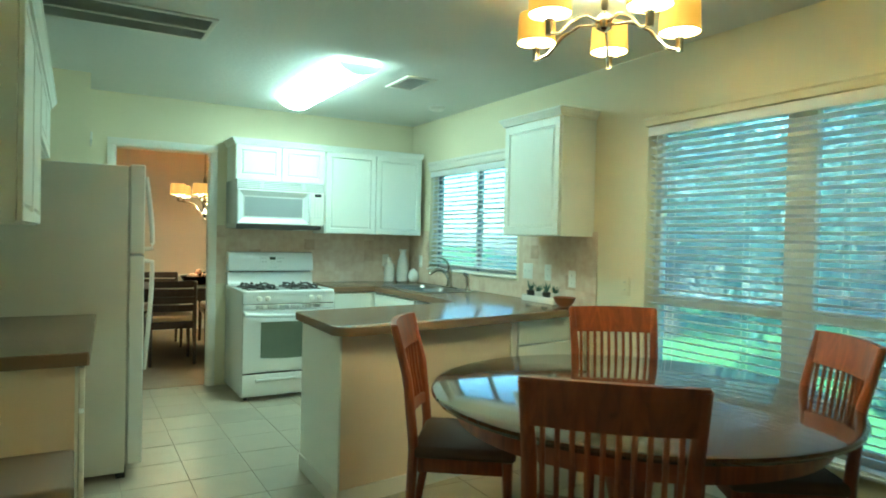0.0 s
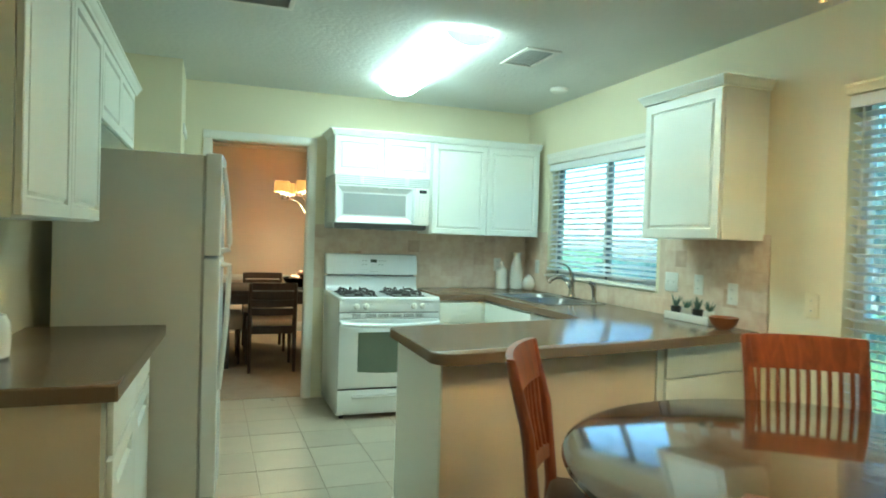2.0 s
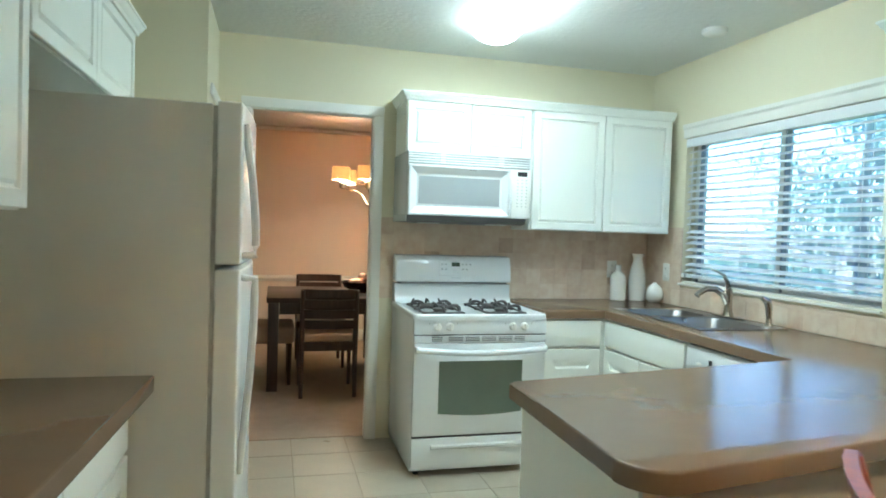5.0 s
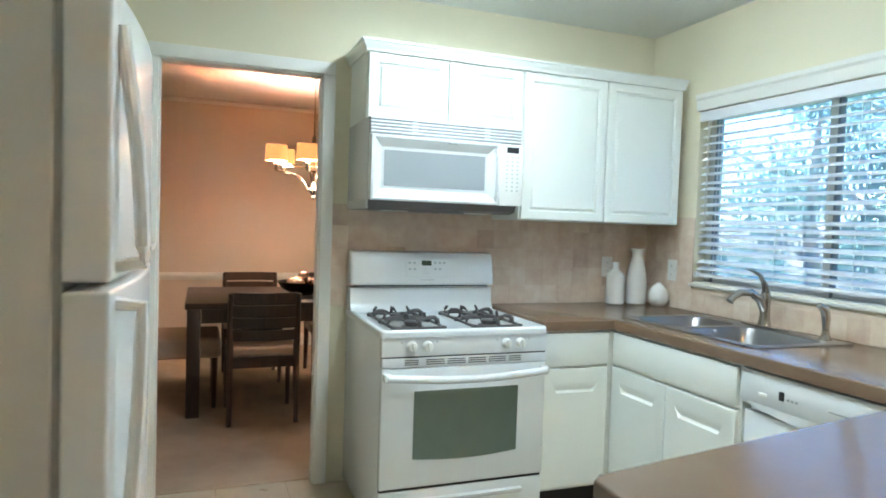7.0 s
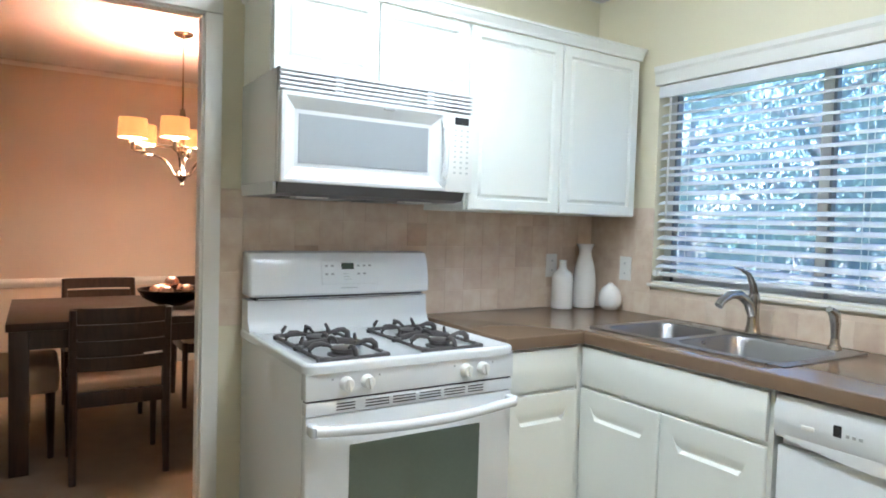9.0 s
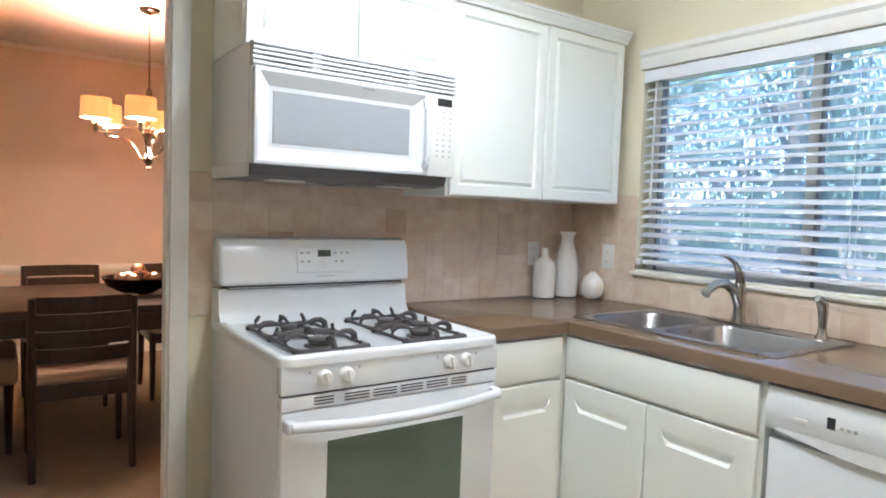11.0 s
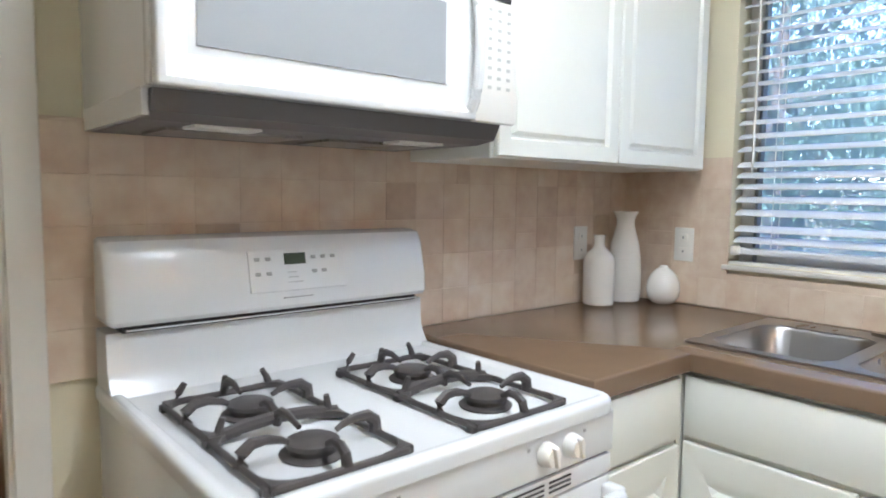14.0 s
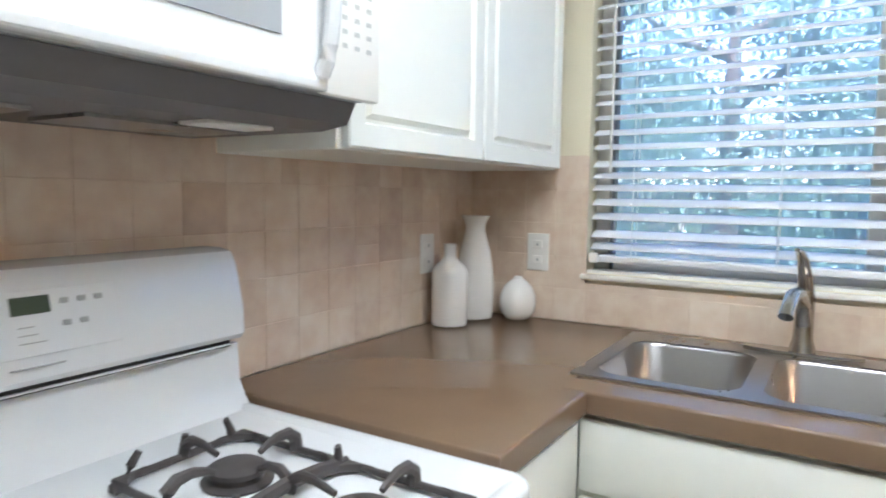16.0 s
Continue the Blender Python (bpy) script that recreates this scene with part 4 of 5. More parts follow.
for x in (S0 + 0.05, S1 - 0.05):
    for y in (SF + 0.08, SB - 0.06):
        part("foot", lathe(bmesh.new(), [(0.016, 0), (0.016, 0.03)], 12, (x, y, 0)), M_DARK, rg)

# burners and grates
BZ = ST - 0.008
for gx in (1.432, 1.790):
    for gy in (SF + 0.125, SF + 0.345):
        bm = lathe(bmesh.new(), [(0.048, 0.0), (0.050, 0.004), (0.036, 0.007), (0.034, 0.014), (0.040, 0.016), (0.040, 0.023), (0.034, 0.026), (0.0, 0.026)], 24, (gx, gy, BZ))
        part("burner", bm, M_IRON, rg, "black burner with cap")
    bm = bmesh.new()
    hw = 0.112
    y0, y1 = SF + 0.028, SF + 0.462
    z = BZ + 0.010
    ym = (y0 + y1) / 2

    def bar(pts, r=0.0052, tall=1.3):
        tube(bm, pts, r, 8, flat=tall)

    # low outer frame with rounded corners
    loop = []
    for qx, qy, a0 in ((hw, y1, 0), (-hw, y1, 90), (-hw, y0, 180), (hw, y0, 270)):
        sx, sy = math.copysign(1, qx), (1 if qy == y1 else -1)
        loop += [(gx + qx - sx * 0.014 + 0.014 * math.cos(radians(a0 + 22.5 * k)), qy - sy * 0.014 + 0.014 * math.sin(radians(a0 + 22.5 * k)), z) for k in range(5)]
    bar(loop + loop[:1], 0.0055, 1.1)
    bar([(gx - hw, ym, z), (gx - hw * 0.5, ym, z + 0.010), (gx, ym, z + 0.014), (gx + hw * 0.5, ym, z + 0.010), (gx + hw, ym, z)], 0.0085, 1.3)
    for gy, c0, c1 in ((SF + 0.125, y0, ym), (SF + 0.345, ym, y1)):
        for sx in (-1, 1):
            for yc, sy in ((c0, 1), (c1, -1)):
                # curved gusset in each corner of the opening
                inner = [(gx + sx * (hw - 0.052 + 0.052 * math.sin(radians(a))), yc + sy * (0.052 - 0.052 * math.cos(radians(a)))) for a in range(0, 91, 15)]
                plan = [(gx + sx * hw, yc)] + inner[::-1]
                prism(bm, plan if sx * sy > 0 else plan[::-1], "z", z - 0.004, z + 0.007)
            bar([(gx + sx * hw, gy, z), (gx + sx * hw * 0.99, gy, z + 0.018), (gx + sx * hw * 0.86, gy, z + 0.029), (gx + sx * hw * 0.66, gy, z + 0.030), (gx + sx * 0.052, gy, z + 0.024), (gx + sx * 0.040, gy, z + 0.018)], [0.010, 0.009, 0.008, 0.0065, 0.005, 0.004], 1.2)
        for sy, e in ((-1, gy - c0), (1, c1 - gy)):
            bar([(gx, gy + sy * e, z + 0.003), (gx, gy + sy * e * 0.95, z + 0.020), (gx, gy + sy * e * 0.82, z + 0.028), (gx, gy + sy * e * 0.62, z + 0.028), (gx, gy + sy * 0.042, z + 0.019)], [0.008, 0.0075, 0.007, 0.0055, 0.004], 1.2)
    # upright prongs along the rear and in the middle
    for px, py, lean_x in ((-hw * 0.80, y1, 0.016), (0.0, y1, 0.0), (hw * 0.80, y1, -0.016), (hw * 0.86, ym, -0.006), (-hw * 0.86, ym, 0.006)):
        bar([(gx + px, py, z), (gx + px + lean_x * 0.3, py - 0.001, z + 0.016), (gx + px + lean_x, py - 0.004, z + 0.034)], [0.008, 0.006, 0.0045], 1.2)
    for sx in (-1, 1):
        for y in (y0 + 0.012, ym, y1 - 0.012):
            bx(bm, gx + sx * hw - 0.008, gx + sx * hw + 0.008, y - 0.008, y + 0.008, BZ + 0.0005, z + 0.004, bev=0.002, seg=1)
    part("grate", bm, M_IRON, rg, "black cast iron grate")

# ---- microwave oven ----
MF = 5.208
mw = thing("microwave_oven", "white over-the-range microwave oven with grey screen", "microwave", (1.65, 5.4, 1.37))
M0, M1, MZ0, MZ1 = 1.258, 2.000, 1.412, 1.778
part("body", B(M0, M1, MF + 0.03, WY - 0.002, MZ0 + 0.004, MZ1, bev=0.003), M_APP, mw)
bm = bmesh.new()
prism(bm, [(MF + 0.028, MZ0 + 0.003), (WY - 0.004, MZ0 + 0.003), (WY - 0.004, 1.374), (MF + 0.10, 1.374), (MF + 0.045, 1.382)], "x", M0 + 0.012, M1 - 0.008)
part("side_panel", B(M0, M0 + 0.010, MF + 0.045, WY - 0.002, 1.375, MZ0 + 0.0035), M_APP, mw)
hood = part("hood_underside", bm, M_GREYU, mw, "grey painted metal hood underside", smooth=0)
for x in (M0 + 0.10, M1 - 0.22):
    part("lamp_lens", B(x, x + 0.12, MF + 0.11, MF + 0.17, 1.3685, 1.3738, bev=0.001, seg=1), M_PLASTIC, hood)
for x in (M0 + 0.06, M1 - 0.36):
    part("filter", B(x + 0.02, x + 0.28, MF + 0.19, MF + 0.33, 1.3685, 1.3738), M_STEEL, hood)
part("front", B(M0, M1, MF + 0.004, MF + 0.03, MZ0 + 0.004, MZ1 - 0.075, bev=0.003), M_APP, mw)
CPX = M1 - 0.122
bm = B(M0 + 0.002, CPX - 0.004, MF - 0.024, MF + 0.004, MZ0, MZ1 - 0.078, bev=0.006, seg=3)
bm.normal_update()
f = max((f for f in bm.faces if f.normal.y < -0.9), key=lambda q: q.calc_area())
bmesh.ops.inset_region(bm, faces=[f], thickness=0.010)
bmesh.ops.inset_region(bm, faces=[f], thickness=0.054, depth=-0.025)
mdoor = part("door", bm, M_APP, mw, "white door with sloped frame", smooth=25)
part("screen", B(M0 + 0.067, CPX - 0.069, MF - 0.0015, MF + 0.0035, MZ0 + 0.066, MZ1 - 0.143), M_MWGLASS, mdoor, "grey perforated screen")
part("badge", B(1.62, 1.66, MF - 0.023, MF - 0.016, MZ1 - 0.100, MZ1 - 0.093, bev=0.001, seg=1), M_PRINT, mdoor)
pts = [(CPX - 0.017, MF - 0.022 - 0.022 * math.sin(math.pi * k / 12) ** 0.6, MZ0 + 0.02 + (MZ1 - 0.10 - MZ0 - 0.03) * k / 12) for k in range(13)]
part("door_handle", tube(bmesh.new(), pts, 0.011, 10), M_APP, mdoor, "white curved handle")
cp = part("control_panel", B(CPX, M1 - 0.002, MF - 0.014, MF + 0.004, MZ0, MZ1 - 0.078, bev=0.004), M_PLASTIC, mw)
part("display", B(CPX + 0.036, CPX + 0.096, MF - 0.0165, MF - 0.013, MZ1 - 0.118, MZ1 - 0.092), M_DARK, cp, "dark display")
for r in range(9):
    for k in range(3):
        x, z = CPX + 0.034 + k * 0.027, MZ1 - 0.142 - r * 0.0195
        part("key", B(x, x + 0.010, MF - 0.0150, MF - 0.0135, z, z + 0.0065), M_KEY, cp)
part("grille_back", B(M0 + 0.002, M1 - 0.002, MF + 0.012, MF + 0.03, MZ1 - 0.074, MZ1), M_PRINT, mw)
for k in range(5):
    z = MZ1 - 0.070 + k * 0.0145
    bm = bmesh.new()
    prism(bm, [(MF + 0.012, z + 0.002), (MF - 0.006, z), (MF - 0.008, z + 0.004), (MF - 0.004, z + 0.0095), (MF + 0.012, z + 0.0125)], "x", M0 + 0.002, M1 - 0.002)
    part("louvre", bm, M_APP, mw)
for x in (M0 + 0.19, M1 - 0.20):
    part("grille_rib", B(x, x + 0.03, MF - 0.002, MF + 0.013, MZ1 - 0.07, MZ1 - 0.004), M_APP, mw)

# ---- sink, tap, sprayer ----
sk = thing("sink", "double bowl stainless steel drop-in sink", "sink", ((SX0 + SX1) / 2, (SY0 + SY1) / 2, CT))


def bowl_outline(x0, x1, y0, y1, r):
    return rounded(x1 - r, y1 - r, r, 0, 90) + rounded(x0 + r, y1 - r, r, 90, 180) + rounded(x0 + r, y0 + r, r, 180, 270) + rounded(x1 - r, y0 + r, r, 270, 360)


ym = SY0 + (SY1 - SY0) * 0.57
bowls = [(SX0 + 0.032, SX1 - 0.09, SY0 + 0.035, ym - 0.018), (SX0 + 0.032, SX1 - 0.09, ym + 0.018, SY1 - 0.035)]
for x0, x1, y0, y1 in bowls:
    bm = bmesh.new()
    rings = []
    for ins, z in ((0.0, CT + 0.002), (0.006, CT - 0.006), (0.014, CT - 0.14), (0.030, CT - 0.165), (0.07, CT - 0.172)):
        rings.append([bm.verts.new((x, y, z)) for x, y in bowl_outline(x0 + ins, x1 - ins, y0 + ins, y1 - ins, max(0.02, 0.07 - ins * 0.5))])
    for a, b in zip(rings, rings[1:]):
        for k in range(len(a)):
            bm.faces.new((a[k], b[k], b[(k + 1) % len(a)], a[(k + 1) % len(a)]))
    bm.faces.new(rings[-1])
    part("bowl", bm, M_STEEL, sk, "brushed steel bowl", smooth=50)
    part("drain", lathe(bmesh.new(), [(0.0, 0.0), (0.042, 0.0), (0.044, 0.003), (0.030, 0.002), (0.0, 0.001)], 20, ((x0 + x1) / 2, (y0 + y1) / 2, CT - 0.1715)), M_CHROME, sk)
bm = bmesh.new()
RZ = CT + 0.005
for a, b, c0, d in ((SX0, SX0 + 0.034, SY0, SY1), (SX1 - 0.092, SX1, SY0, SY1), (SX0 + 0.034, SX1 - 0.092, SY0, SY0 + 0.037), (SX0 + 0.034, SX1 - 0.092, SY1 - 0.037, SY1), (SX0 + 0.034, SX1 - 0.092, ym - 0.020, ym + 0.020)):
    bx(bm, a, b, c0, d, CT + 0.0005, RZ)
for x0, x1, y0, y1 in bowls:
    for qx, qy, sx, sy in ((x0, y0, 1, 1), (x1, y0, -1, 1), (x1, y1, -1, -1), (x0, y1, 1, -1)):
        arc = [(qx + sx * (0.07 - 0.07 * math.cos(t * math.pi / 12)), qy + sy * (0.07 - 0.07 * math.sin(t * math.pi / 12))) for t in range(7)]
        o = [(qx - sx * 0.004, qy - sy * 0.004)] + arc
        prism(bm, o if sx * sy > 0 else o[::-1], "z", CT + 0.0008, RZ - 0.0003)
part("rim", bm, M_STEEL, sk, "raised steel rim", smooth=20)

TX, TY = 2.965, 4.65
tap = thing("faucet", "satin nickel single-lever kitchen faucet on the sink", "faucet", (TX, TY, RZ))
bm = prism(bmesh.new(), [(TX + 0.028 * math.cos(a * math.pi / 12), TY + (0.13 * math.sin(a * math.pi / 12))) for a in range(24)], "z", RZ + 0.0005, RZ + 0.010)
part("deck_plate", bm, M_NICKEL, tap)
part("body", lathe(bmesh.new(), [(0.030, 0), (0.027, 0.012), (0.022, 0.03), (0.021, 0.09), (0.023, 0.125), (0.020, 0.15), (0.0, 0.158)], 24, (TX, TY, RZ + 0.010)), M_NICKEL, tap)
sp = [(TX, TY, RZ + 0.07), (TX - 0.03, TY + 0.004, RZ + 0.128), (TX - 0.075, TY + 0.012, RZ + 0.158), (TX - 0.125, TY + 0.02, RZ + 0.158), (TX - 0.165, TY + 0.026, RZ + 0.135), (TX - 0.18, TY + 0.028, RZ + 0.118)]
part("spout", tube(bmesh.new(), sp, [0.019, 0.019, 0.018, 0.016, 0.015, 0.0165], 14), M_NICKEL, tap)
lv = [(TX, TY, RZ + 0.155), (TX - 0.006, TY + 0.002, RZ + 0.195), (TX - 0.03, TY + 0.008, RZ + 0.235), (TX - 0.07, TY + 0.014, RZ + 0.257), (TX - 0.10, TY + 0.018, RZ + 0.262)]
part("lever", tube(bmesh.new(), lv, [0.019, 0.017, 0.013, 0.010, 0.006], 12, flat=0.7), M_NICKEL, tap)
PX, PY = 2.965, 4.345
spr = thing("side_sprayer", "satin nickel side sprayer on the sink rim", "sprayer", (PX, PY, RZ))
part("base", lathe(bmesh.new(), [(0.024, 0), (0.022, 0.008), (0.015, 0.02), (0.014, 0.04), (0.0, 0.042)], 20, (PX, PY, RZ)), M_NICKEL, spr)
part("spray_head", tube(bmesh.new(), [(PX, PY, RZ + 0.04), (PX - 0.002, PY, RZ + 0.09), (PX - 0.012, PY, RZ + 0.125), (PX - 0.04, PY + 0.005, RZ + 0.142)], [0.013, 0.017, 0.019, 0.012], 12), M_NICKEL, spr)

# ---- vases in the corner ----
def vase(name, prof, at, wide, tall, label):
    solid(name, lathe(bmesh.new(), [(r * wide, z * tall) for r, z in prof], 40, at), M_CERAM, label, "vase")


vase("ceramic_bottle", [(0.040, 0), (0.046, 0.003), (0.048, 0.012), (0.048, 0.140), (0.046, 0.154), (0.038, 0.168), (0.026, 0.178), (0.019, 0.187), (0.0165, 0.196), (0.0165, 0.220), (0.0185, 0.226), (0.0135, 0.226), (0.012, 0.19), (0.0, 0.19)], (2.803, 5.550, CT), 1.10, 1.055, "white matte ceramic bottle in the worktop corner")
vase("ceramic_vase", [(0.044, 0), (0.050, 0.004), (0.053, 0.03), (0.054, 0.10), (0.051, 0.15), (0.044, 0.20), (0.034, 0.240), (0.028, 0.265), (0.028, 0.282), (0.033, 0.298), (0.041, 0.312), (0.037, 0.312), (0.024, 0.28), (0.0, 0.27)], (2.945, 5.545, CT), 1.10, 1.02, "tall white ceramic carafe vase with flared lip")
vase("ceramic_egg", [(0.022, 0), (0.033, 0.004), (0.046, 0.022), (0.0505, 0.046), (0.048, 0.068), (0.039, 0.090), (0.025, 0.106), (0.014, 0.113), (0.012, 0.120), (0.009, 0.120), (0.008, 0.112), (0.0, 0.110)], (3.005, 5.425, CT), 1.12, 1.11, "small glossy white ceramic bud vase")


# ---- outlets and switches ----
def plate(y, z, w, label, rockers, face="x", at=0.0, xc=0.0, paint=M_PLASTIC):
    t = thing("outlet", label, "outlet", (WX, y, z) if face == "x" else (xc, WY, z), "wall plates")
    m = Matrix.Translation((WX - at, y, z)) @ Matrix.Rotation(radians(-90), 4, "Z") if face == "x" else Matrix.Translation((xc, WY - at, z))
    part("cover_plate", moved(B(-w / 2, w / 2, -0.006, 0, -0.058, 0.058, bev=0.003), m), paint, t)
    for u, v, du, dv in rockers:
        part("receptacle", moved(B(u - du, u + du, -0.009, -0.005, v - dv, v + dv, bev=0.0015, seg=1), m), paint, t)
        part("slot", moved(B(u - 0.003, u + 0.003, -0.0098, -0.0088, v - 0.004, v + 0.004), m), M_PRINT, t)
    return t


plate(5.385, 1.10, 0.072, "white outlet plate on the corner backsplash", [(0, 0.024, 0.015, 0.013), (0, -0.024, 0.015, 0.013)], at=0.011)
plate(0, 1.10, 0.072, "white outlet plate on the stove backsplash", [(0, 0.024, 0.015, 0.013), (0, -0.024, 0.015, 0.013)], "y", 0.011, 2.793)
plate(3.655, 1.10, 0.115, "white double switch plate beside the sink window", [(-0.024, 0, 0.008, 0.018), (0.024, 0, 0.008, 0.018)], at=0.011)
plate(3.42, 1.10, 0.072, "white outlet plate behind the plant tray", [(0, 0.024, 0.015, 0.013), (0, -0.024, 0.015, 0.013)], at=0.011)
plate(3.16, 1.07, 0.072, "white outlet plate under the wall cabinet", [(0, 0.024, 0.015, 0.013), (0, -0.024, 0.015, 0.013)], at=0.011)
plate(2.68, 1.06, 0.072, "cream outlet plate on the painted wall", [(0, 0.024, 0.015, 0.013), (0, -0.024, 0.015, 0.013)], at=0.001, paint=M_WALL)

# ---- plant tray and bowl on the peninsula ----
tr = thing("plant_tray", "white rectangular ceramic planter tray", "planter", (2.98, 3.36, CT))
bm = B(2.935, 3.035, 3.20, 3.56, CT, CT + 0.045, bev=0.006)
bm.normal_update()
f = max((f for f in bm.faces if f.normal.z > 0.9), key=lambda q: q.calc_area())
bmesh.ops.inset_region(bm, faces=[f], thickness=0.006)
bmesh.ops.inset_region(bm, faces=[f], thickness=0.001, depth=-0.03)
part("tray", bm, M_CERAM, tr)
for k in range(4):
    y = 3.245 + k * 0.09
    pl = thing("potted_plant", "tiny green plant in a dark cup in the tray", "plant", (2.985, y, CT + 0.0151), "plants in the tray")
    part("pot", lathe(bmesh.new(), [(0.024, 0), (0.030, 0.06), (0.026, 0.06), (0.024, 0.05), (0.0, 0.05)], 18, (2.985, y, CT + 0.0155)), M_POT if k % 2 else M_CERAM, pl)
    rng = random.Random(k)
    bm = bmesh.new()
    for j in range(16):
        a, l = rng.uniform(0, 6.3), rng.uniform(0.03, 0.075 + 0.02 * (k % 2))
        b0 = Vector((2.985, y, CT + 0.062))
        d = Vector((math.cos(a) * 0.5, math.sin(a) * 0.5, rng.uniform(0.5, 1.3))).normalized()
        tube(bm, [b0, b0 + d * l * 0.5, b0 + d * l], [0.003, 0.006, 0.001], 5, flat=0.4)
    part("leaves", bm, M_LEAF, pl)
solid("wooden_bowl", lathe(bmesh.new(), [(0.030, 0), (0.036, 0.004), (0.062, 0.03), (0.075, 0.065), (0.070, 0.065), (0.055, 0.034), (0.0, 0.012)], 28, (2.93, 3.08, CT)), M_TERRA, "small reddish turned wooden bowl on the worktop", "bowl")

# thing at the far end of the left worktop
solid("ceramic_canister", lathe(bmesh.new(), [(0.05, 0), (0.058, 0.006), (0.062, 0.06), (0.058, 0.12), (0.045, 0.14), (0.012, 0.15), (0.012, 0.165), (0.0, 0.17)], 28, (-0.265, 2.86, CT)), M_CERAM, "white lidded ceramic canister on the worktop", "canister")

# ---- ceiling fixtures ----
lf = thing("ceiling_light", "long wraparound fluorescent ceiling light, lit", "ceiling light", (1.675, 4.31, CEIL))
part("housing", B(1.56, 1.79, 3.65, 4.97, CEIL - 0.03, CEIL - 0.001, bev=0.004), M_TRIM, lf)
bm = bmesh.new()
prism(bm, [(1.535 + 0.28 * k / 10, CEIL - 0.031 - 0.065 * math.sin(math.pi * k / 10) ** 0.7) for k in range(11)], "y", 3.64, 4.98)
part("diffuser", bm, M_TUBE, lf, "glowing ribbed acrylic diffuser")
for y, cap, note in ((3.62, M_ENDCAP, "end cap with a weak glow added to lighten it"), (4.98, M_TUBE, "glowing acrylic end cap")):
    bm = bmesh.new()
    prism(bm, [(1.53 + 0.29 * k / 10, CEIL - 0.031 - 0.068 * math.sin(math.pi * k / 10) ** 0.7) for k in range(11)], "y", y, y + 0.02)
    part("end_cap", bm, cap, lf, note)


def register(x0, x1, y0, y1, n, along, label, group=""):
    v = thing("ceiling_vent", label, "vent", ((x0 + x1) / 2, (y0 + y1) / 2, CEIL), group)
    f = 0.028
    for a, b, c0, d in ((x0, x1, y0, y0 + f), (x0, x1, y1 - f, y1), (x0, x0 + f, y0 + f, y1 - f), (x1 - f, x1, y0 + f, y1 - f)):
        part("frame", B(a, b, c0, d, CEIL - 0.012, CEIL - 0.001, bev=0.003), M_TRIM, v)
    part("backing", B(x0 + f, x1 - f, y0 + f, y1 - f, CEIL - 0.003, CEIL - 0.001), M_PRINT, v)
    for k in range(n):
        if along == "x":
            y = y0 + f + (y1 - y0 - 2 * f) * (k + 0.5) / n
            bm = moved(B(x0 + f, x1 - f, -0.008, 0.008, -0.001, 0.001), Matrix.Translation((0, y, CEIL - 0.009)) @ Matrix.Rotation(radians(35), 4, "X"))
        else:
            x = x0 + f + (x1 - x0 - 2 * f) * (k + 0.5) / n
            bm = moved(B(-0.006, 0.006, y0 + f, y1 - f, -0.001, 0.001), Matrix.Translation((x, 0, CEIL - 0.009)) @ Matrix.Rotation(radians(-35), 4, "Y"))
        part("slat", bm, M_VENT, v)
    if along == "x":
        part("divider", B(x0 + f, x1 - f, (y0 + y1) / 2 - 0.009, (y0 + y1) / 2 + 0.009, CEIL - 0.017, CEIL - 0.004, bev=0.002, seg=1), M_TRIM, v)
    return v


register(-0.14, 0.76, 3.33, 3.75, 18, "x", "wide grey return air grille in the ceiling")
register(2.10, 2.33, 3.80, 4.18, 7, "y", "white ceiling air register with slanted slats")
solid("smoke_detector", lathe(bmesh.new(), [(0.0, -0.036), (0.045, -0.034), (0.062, -0.022), (0.066, -0.002), (0.0, -0.002)], 28, (2.79, 4.63, CEIL)), M_PLASTIC, "round white smoke detector on the ceiling", "smoke detector")


